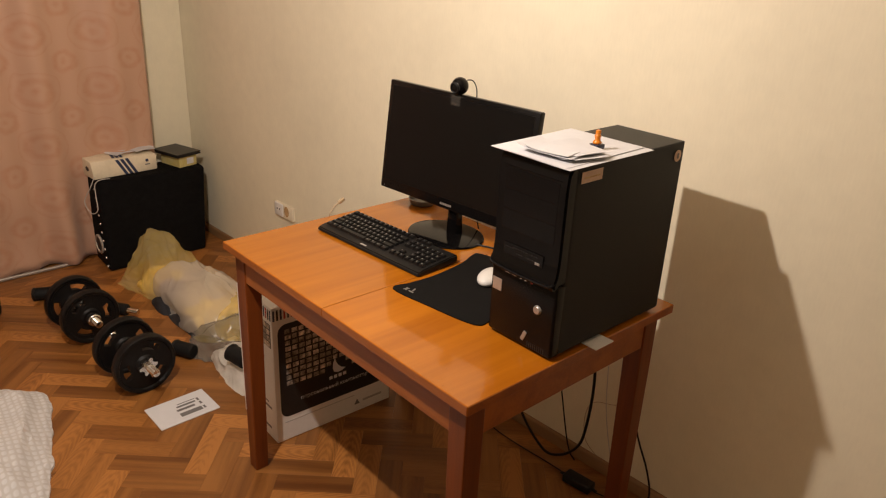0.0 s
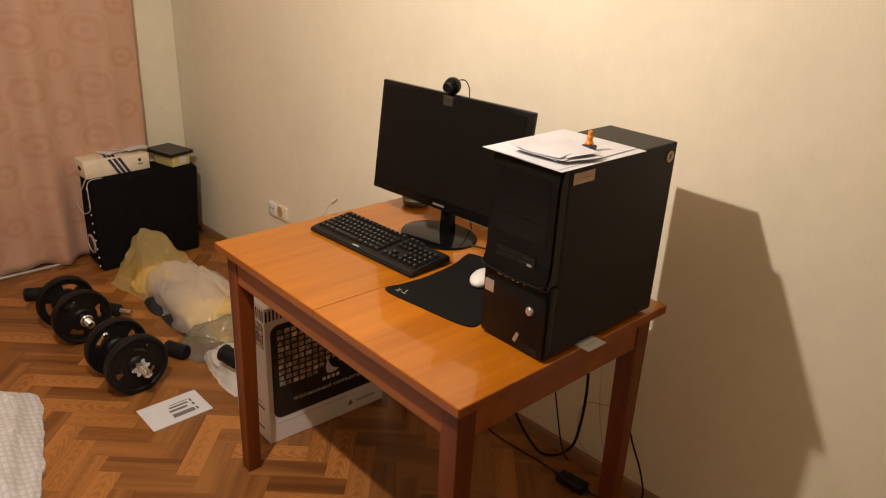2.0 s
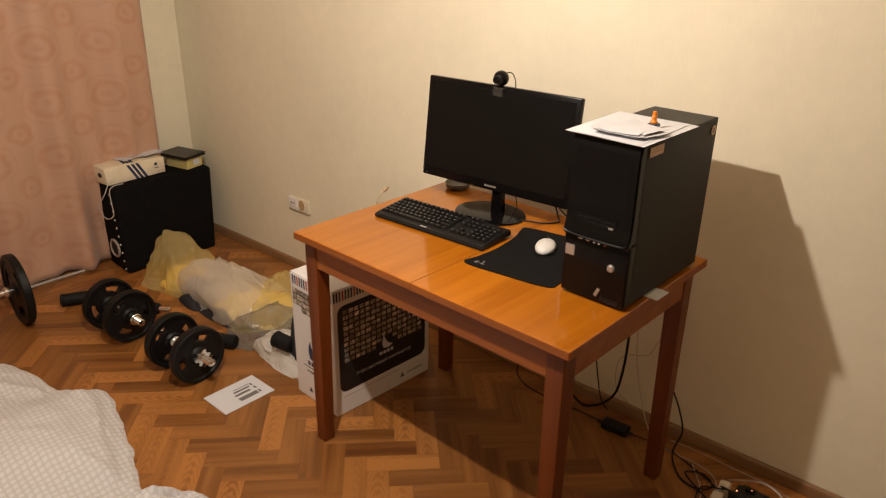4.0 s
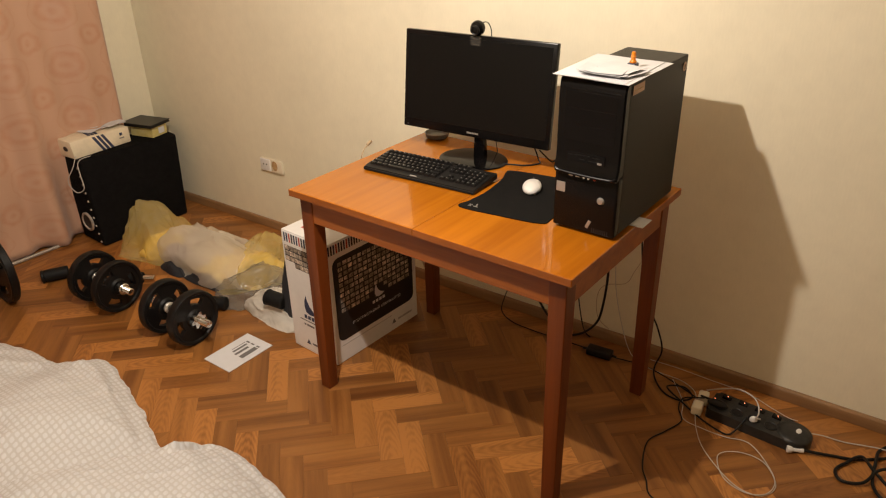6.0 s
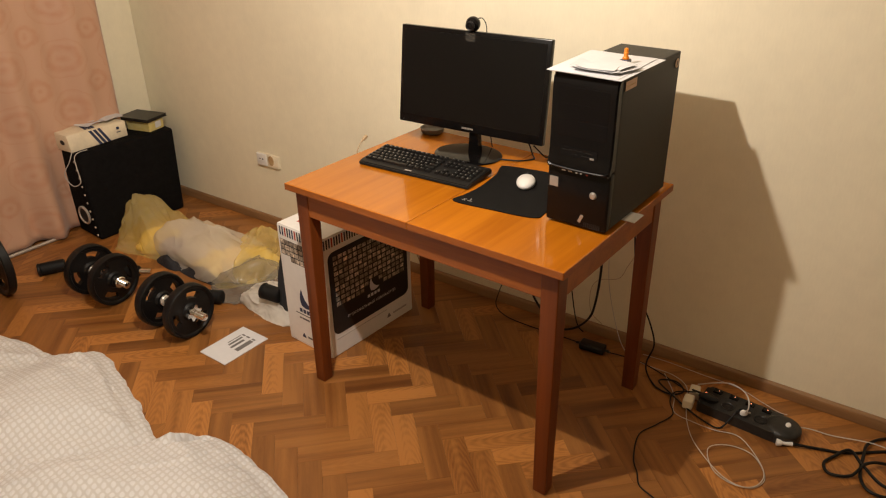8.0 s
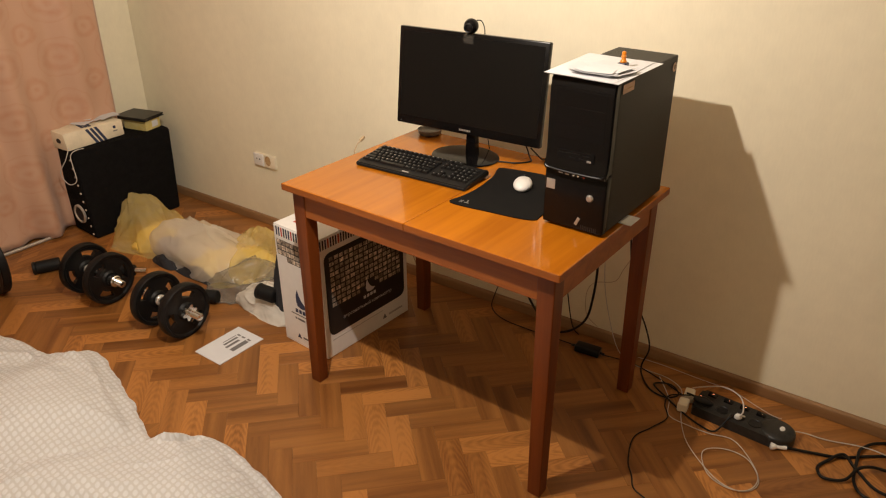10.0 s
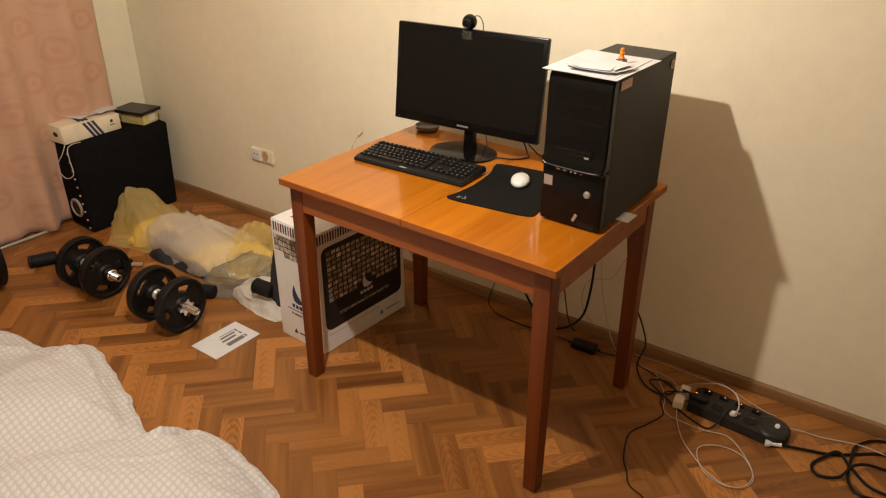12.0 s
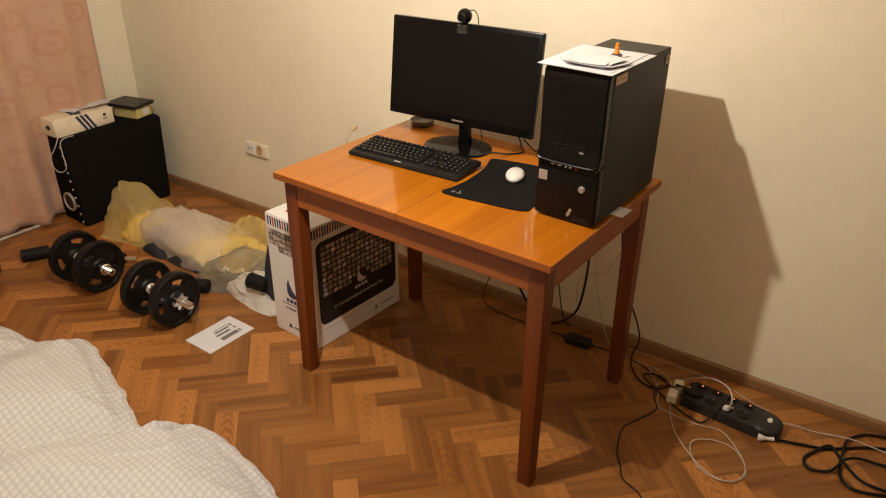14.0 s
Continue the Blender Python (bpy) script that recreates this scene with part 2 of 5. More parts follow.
def thin_plastic(name, colour, clear=0.25, streak=None, crease=7.0, glow=0.45):
    """Milky plastic film, denser and paler along its creases, that lets part of the light through."""
    m = material(name, colour, rough=0.21, spec=0.6, vary=0.18, scale=3.6, second=streak)
    N, L = m.node_tree.nodes, m.node_tree.links
    b = N["Principled BSDF"]
    tc, mp = N.new("ShaderNodeTexCoord"), N.new("ShaderNodeMapping")
    mp.inputs["Scale"].default_value, mp.inputs["Rotation"].default_value = (1.0, 0.55, 1.5), (0.5, 0.3, 0.6)
    ridge, bp, mr = N.new("ShaderNodeTexNoise"), N.new("ShaderNodeBump"), N.new("ShaderNodeMapRange")
    ridge.noise_type, ridge.normalize = "RIDGED_MULTIFRACTAL", True
    ridge.inputs["Scale"].default_value, ridge.inputs["Detail"].default_value, ridge.inputs["Distortion"].default_value = crease, 4, 0.4
    L.new(tc.outputs["Object"], mp.inputs["Vector"]), L.new(mp.outputs[0], ridge.inputs["Vector"])
    bp.inputs["Strength"].default_value, bp.inputs["Distance"].default_value = 0.85, 0.014
    L.new(ridge.outputs["Fac"], bp.inputs["Height"]), L.new(bp.outputs[0], b.inputs["Normal"])
    mr.inputs["From Min"].default_value, mr.inputs["From Max"].default_value = 0.25, 0.80
    mr.inputs["To Min"].default_value, mr.inputs["To Max"].default_value = min(0.95, clear + 0.16), max(0.0, clear - 0.26)
    L.new(ridge.outputs["Fac"], mr.inputs["Value"])
    tr, cl, m1, m2 = N.new("ShaderNodeBsdfTranslucent"), N.new("ShaderNodeBsdfTransparent"), N.new("ShaderNodeMixShader"), N.new("ShaderNodeMixShader")
    tr.inputs["Color"].default_value = (*colour, 1)
    m1.inputs["Fac"].default_value = glow
    L.new(mr.outputs[0], m2.inputs["Fac"])
    L.new(b.outputs[0], m1.inputs[1]), L.new(tr.outputs[0], m1.inputs[2]), L.new(m1.outputs[0], m2.inputs[1]), L.new(cl.outputs[0], m2.inputs[2])
    L.new(m2.outputs[0], N["Material Output"].inputs["Surface"])
    return m


M_WALL = wallpaper()
M_BEIGE = material("beige_wallpaper", (0.70, 0.63, 0.48), rough=0.8, vary=0.06)
M_CEIL = material("ceiling_paint", (0.63, 0.56, 0.47), rough=0.9, vary=0.03)
M_CURTAIN, M_QUILT = curtain_cloth(), quilt_cloth()
M_PLANK = wood("parquet_oak", (0.143, 0.046, 0.0082), (0.375, 0.153, 0.036), "X", rough=0.40, coat=0.05, fine=0.5, random_value=0.13, arch=0.5, cathedral=0.22)
M_PLANK_FAR = wood("parquet_oak_far", (0.143, 0.046, 0.0082), (0.375, 0.153, 0.036), "X", rough=0.42, coat=0.04, random_value=0.16, island=True, arch=0.8)
M_JOINT = material("floor_joint", (0.13, 0.055, 0.018), rough=0.8)
M_SKIRT = wood("brown_baseboard", (0.215, 0.110, 0.045), (0.32, 0.180, 0.082), "Y", rough=0.4, coat=0.1)
M_TOP = wood("table_veneer", (0.345, 0.100, 0.0035), (0.50, 0.163, 0.0075), "X", rough=0.24, coat=0.55, fine=0.55, random_value=0.07, arch=0.5, coat_rough=0.05, spec=0.3)
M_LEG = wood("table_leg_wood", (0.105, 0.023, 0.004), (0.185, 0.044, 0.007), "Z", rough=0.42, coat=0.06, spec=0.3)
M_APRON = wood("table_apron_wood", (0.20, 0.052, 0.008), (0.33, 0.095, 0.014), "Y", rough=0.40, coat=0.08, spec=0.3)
M_STEEL = material("black_painted_steel", (0.009, 0.008, 0.0075), rough=0.42, spec=0.17, vary=0.15, scale=14, bump=0.12, bump_scale=500)
M_GLOSS = material("black_gloss_plastic", (0.0045, 0.004, 0.004), rough=0.10, vary=0.2, spec=0.20)
M_BEZEL = material("black_satin_plastic", (0.005, 0.0045, 0.0045), rough=0.24, spec=0.21, vary=0.15)
M_BLACK = material("black_matt_plastic", (0.008, 0.0075, 0.0075), rough=0.42, spec=0.35, vary=0.2, bump=0.1, bump_scale=300)
M_RUBBER = material("black_rubber", (0.006, 0.006, 0.006), rough=0.6, spec=0.25, vary=0.2, bump=0.2, bump_scale=200)
M_SCREEN = material("dark_screen", (0.004, 0.004, 0.004), rough=0.32, spec=0.25, vary=0.1)
M_CHROME = material("chrome", (0.72, 0.70, 0.66), rough=0.16, metal=1.0, vary=0.06, scale=30)
M_SILVER = material("silver_plastic", (0.45, 0.43, 0.40), rough=0.3, metal=0.6, vary=0.06)
M_IRON = material("black_cast_iron", (0.006, 0.0055, 0.0055), rough=0.45, spec=0.26, vary=0.25, scale=20, bump=0.35, bump_scale=160)
M_BRIGHT = material("bright_metal", (0.66, 0.63, 0.57), rough=0.24, metal=0.6, vary=0.06)
M_STICKER = material("tan_sticker", (0.62, 0.45, 0.34), rough=0.6, vary=0.10, scale=40)
M_STRIP_TOP = material("worn_grey_plastic", (0.020, 0.0195, 0.018), spec=0.4, rough=0.38, vary=0.35, scale=60, bump=0.2, bump_scale=250)
M_CARPET = material("black_speaker_carpet", (0.007, 0.0063, 0.0063), rough=0.95, vary=0.3, scale=40, bump=0.6, bump_scale=400, spec=0.1)
M_PAPER = material("white_paper", (0.66, 0.66, 0.68), rough=0.8, vary=0.04, scale=5)
M_CARD = material("white_cardboard", (0.76, 0.745, 0.72), rough=0.6, vary=0.05, scale=5, bump=0.1, bump_scale=90)
M_CREAM = material("cream_card", (0.76, 0.66, 0.49), rough=0.7, vary=0.10, scale=8)
M_NAVY = material("navy_print", (0.025, 0.035, 0.085), rough=0.6, vary=0.15)
M_RED = material("red_print", (0.45, 0.05, 0.03), rough=0.6, vary=0.1)
M_INK = material("black_print", (0.012, 0.010, 0.010), rough=0.5, vary=0.2)
M_GREY_INK = material("grey_print", (0.16, 0.15, 0.15), rough=0.7)
M_PALE_INK = material("faded_print", (0.42, 0.40, 0.38), rough=0.7)
M_TILE = material("printed_photo", (0.06, 0.04, 0.03), rough=0.5, vary=0.5, scale=75, second=(0.74, 0.63, 0.50), obj_random=0.55)
M_WHITE_PL = material("white_plastic", (0.78, 0.76, 0.72), rough=0.35, vary=0.04)
M_IVORY = material("ivory_plastic", (0.78, 0.70, 0.54), rough=0.4, vary=0.05)
M_OLD_PL = material("stained_ivory_plastic", (0.34, 0.17, 0.05), rough=0.5, vary=0.35, scale=30, second=(0.66, 0.48, 0.26))
M_YELLOW_BAG = thin_plastic("yellow_bag_film", (0.94, 0.76, 0.20), 0.42, (0.96, 0.90, 0.60), 10.0, 0.52)
M_GREY_BAG = thin_plastic("milky_bag_film", (0.93, 0.89, 0.81), 0.33, (0.97, 0.94, 0.84), 11.0, 0.46)
M_WHITE_BAG = thin_plastic("white_bag_film", (0.88, 0.84, 0.76), 0.03, None, 14.0, 0.3)
M_DARK_CLOTH = material("dark_cloth", (0.022, 0.022, 0.026), rough=0.9, vary=0.3, bump=0.4, bump_scale=120)
M_PAD = material("mouse_pad_cloth", (0.008, 0.0075, 0.0072), rough=0.85, vary=0.15, scale=30, bump=0.2, bump_scale=700, spec=0.12)
M_LEGEND = material("key_legend", (0.42, 0.40, 0.37), rough=0.5)
M_CABLE = material("black_cable", (0.007, 0.0065, 0.0065), rough=0.45, spec=0.25, vary=0.1)
M_CABLE_W = material("white_cable", (0.54, 0.50, 0.45), rough=0.4, vary=0.06)
M_CABLE_B = material("beige_cable", (0.46, 0.34, 0.20), rough=0.5, vary=0.06)
M_STRIP = material("dark_grey_plastic", (0.010, 0.0095, 0.0095), spec=0.35, rough=0.35, vary=0.15)
M_ORANGE = material("orange_plastic", (0.72, 0.22, 0.01), rough=0.3, vary=0.1)
M_BLUE = material("dark_blue_plastic", (0.012, 0.018, 0.05), rough=0.3, vary=0.1)
M_GREEN_BOX = material("yellow_green_card", (0.58, 0.46, 0.12), rough=0.6, vary=0.15, second=(0.66, 0.58, 0.30))
M_CLEAR = material("clear_plastic", (0.17, 0.155, 0.135), rough=0.15, vary=0.1)
M_CLIP = thin_plastic("clear_clip_plastic", (0.60, 0.55, 0.47), 0.80, None, 20.0)
M_WATER = bpy.data.materials.new("water")
M_WATER.use_nodes = True
M_WATER.node_tree.nodes["Principled BSDF"].inputs["Transmission Weight"].default_value = 1.0
M_WATER.node_tree.nodes["Principled BSDF"].inputs["Roughness"].default_value = 0.05
M_WATER.node_tree.nodes["Principled BSDF"].inputs["IOR"].default_value = 1.33
M_LED = bpy.data.materials.new("red_indicator")
M_LED.use_nodes = True
M_LED.node_tree.nodes["Principled BSDF"].inputs["Emission Color"].default_value = (1, 0.25, 0.08, 1)
M_LED.node_tree.nodes["Principled BSDF"].inputs["Emission Strength"].default_value = 6.0


# ---- mesh helpers ----
def thing(name, m, label, category, group="", kind=""):
    ob = new(name)
    ob.empty_display_size = 0.05
    ob.matrix_basis = m
    return tagged(ob, label, category, group, kind)


def mesh_of(name, bm, mat, smooth=False):
    bmesh.ops.recalc_face_normals(bm, faces=bm.faces)
    me = bpy.data.meshes.new(name)
    if smooth:
        for f in bm.faces:
            f.smooth = True
        for e in bm.edges:
            if len(e.link_faces) == 2 and e.calc_face_angle(0) > 0.7:
                e.smooth = False
    bm.to_mesh(me)
    bm.free()
    me.materials.append(mat)
    return me


def part(name, bm, mat, parent=None, label="", smooth=False, m=None):
    ob = new(name, mesh_of(name, bm, mat, smooth))
    if parent:
        ob.parent = parent
    if m:
        ob.matrix_basis = m
    return tagged(ob, label)


def block(lo, hi, bevel=0.0, segments=2):
    bm = bmesh.new()
    add_block(bm, lo, hi)
    if bevel:
        bmesh.ops.bevel(bm, geom=bm.edges[:], offset=bevel, segments=segments, affect="EDGES", profile=0.5)
    return bm


def add_block(bm, lo, hi):
    lo, hi = Vector(lo), Vector(hi)
    v = [bm.verts.new((x, y, z)) for x in (lo.x, hi.x) for y in (lo.y, hi.y) for z in (lo.z, hi.z)]
    for f in ((0, 1, 3, 2), (4, 6, 7, 5), (0, 4, 5, 1), (2, 3, 7, 6), (0, 2, 6, 4), (1, 5, 7, 3)):
        bm.faces.new([v[i] for i in f])
    return v


def wedge(bottom, top, bevel=0.0, segments=2):
    """A block between two four-cornered outlines."""
    bm = bmesh.new()
    a, b = [bm.verts.new(p) for p in bottom], [bm.verts.new(p) for p in top]
    bm.faces.new(a), bm.faces.new(b)
    for i in range(4):
        bm.faces.new((a[i], a[(i + 1) % 4], b[(i + 1) % 4], b[i]))
    bmesh.ops.recalc_face_normals(bm, faces=bm.faces)
    if bevel:
        bmesh.ops.bevel(bm, geom=bm.edges[:], offset=bevel, segments=segments, affect="EDGES", profile=0.5)
    return bm


def lathe(profile, m=Matrix(), segments=32, bm=None):
    """Turns a profile of (radius, height) pairs about local z."""
    bm = bm or bmesh.new()
    rings = []
    for r, z in profile:
        if r < 1e-6:
            rings.append([bm.verts.new(m @ Vector((0, 0, z)))])
        else:
            rings.append([bm.verts.new(m @ Vector((r * math.cos(a), r * math.sin(a), z))) for a in [2 * math.pi * i / segments for i in range(segments)]])
    for a, b in zip(rings, rings[1:]):
        for i in range(segments):
            j = (i + 1) % segments
            if len(a) == 1 and len(b) == 1:
                continue
            if len(a) == 1:
                bm.faces.new((a[0], b[i], b[j]))
            elif len(b) == 1:
                bm.faces.new((a[i], b[0], a[j]))
            else:
                bm.faces.new((a[i], a[j], b[j], b[i]))
    return bm


def rod(p, q, r, segments=16, r2=None):
    p, q = Vector(p), Vector(q)
    m = Matrix.Translation(p) @ (q - p).to_track_quat("Z", "Y").to_matrix().to_4x4()
    h, r2 = (q - p).length, r if r2 is None else r2
    e = min(r, r2) * 0.15
    return lathe([(0, 0), (r - e, 0), (r, e), (r2, h - e), (r2 - e, h), (0, h)], m, segments)


def smooth_line(points, steps=10, closed=False):
    pts, out = [Vector(p) for p in points], []
    n = len(pts)
    for i in range(n if closed else n - 1):
        p = [pts[(i + k) % n] if closed else pts[min(max(i + k, 0), n - 1)] for k in (-1, 0, 1, 2)]
        for s in range(steps):
            t = s / steps
            out.append(0.5 * (2 * p[1] + (p[2] - p[0]) * t + (2 * p[0] - 5 * p[1] + 4 * p[2] - p[3]) * t * t + (3 * p[1] - p[0] - 3 * p[2] + p[3]) * t ** 3))
    if not closed:
        out.append(pts[-1])
    return out


def tube(points, r, segments=8, steps=10):
    line = smooth_line(points, steps)
    bm = bmesh.new()
    up, rings = Vector((0.3, 0.2, 1)).normalized(), []
    for i, p in enumerate(line):
        d = (line[min(i + 1, len(line) - 1)] - line[max(i - 1, 0)]).normalized()
        side = d.cross(up).normalized()
        up = side.cross(d).normalized()
        rings.append([bm.verts.new(p + r * (side * math.cos(a) + up * math.sin(a))) for a in [2 * math.pi * k / segments for k in range(segments)]])
    for a, b in zip(rings, rings[1:]):
        for k in range(segments):
            bm.faces.new((a[k], a[(k + 1) % segments], b[(k + 1) % segments], b[k]))
    bm.faces.new(rings[0][::-1]), bm.faces.new(rings[-1])
    return bm


def cable(points, r, mat, label, category="cable", group=""):
    ob = part("cable", tube(points, r), mat, smooth=True)
    return tagged(ob, label, category, group)


def rounded_outline(w, h, r, n=5):
    out = []
    for cx, cy, a0 in ((w - r, r, -90), (w - r, h - r, 0), (r, h - r, 90), (r, r, 180)):
        out += [(cx + r * math.cos(radians(a0 + 90 * i / n)), cy + r * math.sin(radians(a0 + 90 * i / n))) for i in range(n + 1)]
    return out


def plate(outline, thick, m=Matrix()):
    """A flat sheet of that outline, its face at z = thick."""
    bm = bmesh.new()
    lo = [bm.verts.new(m @ Vector((x, y, 0))) for x, y in outline]
    hi = [bm.verts.new(m @ Vector((x, y, thick))) for x, y in outline]
    bm.faces.new(lo[::-1]), bm.faces.new(hi)
    for i in range(len(lo)):
        j = (i + 1) % len(lo)
        bm.faces.new((lo[i], lo[j], hi[j], hi[i]))
    return bm


def lettering(name, text, size, mat, parent, m, width=None):
    cu = bpy.data.curves.new(name, "FONT")
    cu.body, cu.size, cu.extrude = text, size, 0.0002
    tmp = new(name, cu)
    bpy.context.view_layer.update()
    me = bpy.data.meshes.new_from_object(tmp.evaluated_get(bpy.context.evaluated_depsgraph_get()))
    bpy.data.objects.remove(tmp)
    bpy.data.curves.remove(cu)
    me.materials.clear()
    me.materials.append(mat)
    if width and len(me.vertices):
        xs = [v.co.x for v in me.vertices]
        k = width / max(max(xs) - min(xs), 1e-6)
        me.transform(Matrix.Scale(k, 4))
    ob = new(name, me)
    ob.parent, ob.matrix_basis = parent, m
    return ob


# ---- the room ----
WX, WY, X0, Y0, H = 1.612, 3.745, -2.3, -1.9, 2.62


def wall(name, lo, hi, label, mat=None):
    ob = part(name, block(lo, hi), mat or M_WALL)
    return tagged(ob, label, "wall", kind="structure")


wall("wall_east", (WX, Y0, -0.05), (WX + 0.15, WY + 0.15, H), "cream wallpapered wall behind the wooden table")
wall("wall_north", (X0, WY, -0.05), (WX - 0.002, WY + 0.15, H), "cream wallpapered wall behind the salmon curtain")
wall("wall_west", (X0 - 0.15, Y0, -0.05), (X0, WY + 0.15, H), "plain beige wallpapered wall", M_BEIGE)
wall("wall_south", (X0, Y0 - 0.15, -0.05), (WX, Y0, H), "plain beige wallpapered wall", M_BEIGE)
tagged(part("ceiling", block((X0 - 0.15, Y0 - 0.15, H), (WX + 0.15, WY + 0.15, H + 0.1)), M_CEIL), "plain white painted ceiling", "ceiling", kind="structure")


def skirting(name, p, q, into):
    """A moulded board along the foot of a wall from p to q; into points into the room."""
    p, q, n = Vector(p), Vector(q), Vector(into)
    profile = [(0, 0), (0.013, 0), (0.013, 0.012), (0.012, 0.026), (0.010, 0.037), (0.006, 0.043), (0, 0.045)]
    bm = bmesh.new()
    a = [bm.verts.new(p + n * d + Vector((0, 0, z))) for d, z in profile]
    b = [bm.verts.new(q + n * d + Vector((0, 0, z))) for d, z in profile]
    bm.faces.new(a), bm.faces.new(b[::-1])
    for i in range(len(a)):
        j = (i + 1) % len(a)
        bm.faces.new((a[i], a[j], b[j], b[i]))
    return tagged(part(name, bm, M_SKIRT), "brown wooden baseboard along the cream wall", "baseboard", kind="structure")


skirting("baseboard", (WX - 0.001, Y0, 0.001), (WX - 0.001, WY - 0.03, 0.001), (-1, 0, 0))
skirting("baseboard", (X0, WY - 0.001, 0.001), (WX - 0.03, WY - 0.001, 0.001), (0, -1, 0))


def curtain():
    bm = bmesh.new()
    uv = bm.loops.layers.uv.new("cloth")
    nx, nz, x0, x1, top = 260, 26, -1.6, 1.37, 2.5
    grid = []
    for j in range(nz + 1):
        z = 0.012 + (top - 0.012) * (j / nz) ** 1.3
        row = []
        for i in range(nx + 1):
            s = i / nx
            x = x0 + (x1 - x0) * s + 0.05 * (0.5 - z / top) * (s ** 8) * -1
            low = max(0.0, 1 - z / 1.2)
            y = WY - 0.10 - 0.022 * math.sin(s * 61 + 0.8 * math.sin(s * 17)) - 0.017 * math.sin(s * 113 + z * 0.9 + 1.1) * (0.4 + 0.7 * low) - 0.014 * low
            y += 0.020 * low * noise.noise(Vector((x * 9, z * 4, 0.3)))
            row.append((bm.verts.new((x, y, z + 0.008 * noise.noise(Vector((x * 6, 3, 0))) * low)), (s * 2.55, z)))
        grid.append(row)
    for j in range(nz):
        for i in range(nx):
            q = (grid[j][i], grid[j][i + 1], grid[j + 1][i + 1], grid[j + 1][i])
            f = bm.faces.new([v for v, _ in q])
            for loop, (_, c) in zip(f.loops, q):
                loop[uv].uv = c
    ob = part("curtain", bm, M_CURTAIN, smooth=True)
    sol = ob.modifiers.new("cloth", "SOLIDIFY")
    sol.thickness = 0.002
    return tagged(ob, "salmon pink satin curtain with faint round medallions reaching the floor", "curtain")


curtain()


def outlet():
    t = thing("wall_outlet", Matrix.Translation((WX, 2.806, 0.359)) @ Matrix.Diagonal((1, 1.07, 1, 1)), "double ivory wall socket with one stained cover", "wall socket")
    part("frame", block((-0.012, -0.072, -0.033), (0.0, 0.072, 0.033), 0.004), M_IVORY, t)
    face = part("socket_face", block((-0.019, 0.004, -0.032), (-0.011, 0.071, 0.032), 0.005, 3), M_WHITE_PL, t, "clean white socket face", True)
    for d in (-0.0095, 0.0095):
        part("socket_hole", rod((-0.0197, 0.037 + d, 0.004), (-0.014, 0.037 + d, 0.004), 0.0042, 12), M_INK, face)
    part("socket_face", block((-0.016, -0.071, -0.032), (-0.011, 0.003, 0.032), 0.004, 2), M_IVORY, t, "yellowed socket face", True)
    part("worn_recess", lathe([(0, 0.0008), (0.012, 0.0012), (0.018, 0.0022), (0.022, 0.0)], Matrix.Translation((-0.016, -0.024, 0.004)) @ pose(0, 0, 0, 0, -90, 0) @ Matrix.Diagonal((1.15, 0.85, 1, 1)), 20), M_OLD_PL, t, "brown worn recess", True)


outlet()

# ---- table ----
TABLE = pose(0.720, 0.751, 0, 0, 0, -2.0)
TL, TD, TT = 0.994, 0.692, 0.765


def table():
    t = thing("dining_table", TABLE, "orange-brown lacquered wooden extending table with four legs", "table")
    for y0, y1 in ((0.0, 0.4925), (0.4940, TL)):
        part("tabletop_leaf", block((0, y0, TT - 0.022), (TD, y1, TT), 0.0015), M_TOP, t, "glossy lacquered veneer leaf")
        for x in (-0.0012, TD - 0.0008):
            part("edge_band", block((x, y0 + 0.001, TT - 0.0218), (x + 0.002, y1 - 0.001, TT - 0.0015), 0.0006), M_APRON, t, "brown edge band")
    for y in (-0.0012, TL - 0.0008):
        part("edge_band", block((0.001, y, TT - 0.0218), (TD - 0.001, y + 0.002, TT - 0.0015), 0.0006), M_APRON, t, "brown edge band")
    for x in (0.026, TD - 0.046):
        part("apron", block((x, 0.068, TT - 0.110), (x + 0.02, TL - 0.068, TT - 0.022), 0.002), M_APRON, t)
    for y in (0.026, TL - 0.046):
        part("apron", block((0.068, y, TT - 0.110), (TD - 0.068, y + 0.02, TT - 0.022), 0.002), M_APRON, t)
    w, s = 0.052, 0.042
    for cx, sx in ((0.022, 1), (TD - 0.022, -1)):
        for cy, sy in ((0.022, 1), (TL - 0.022, -1)):
            def ring(size, z):
                a = [(cx, cy, z), (cx + sx * size, cy, z), (cx + sx * size, cy + sy * size, z), (cx, cy + sy * size, z)]
                return a if sx * sy > 0 else a[::-1]
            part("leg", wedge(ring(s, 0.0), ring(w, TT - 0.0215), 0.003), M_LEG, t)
    return t


table()


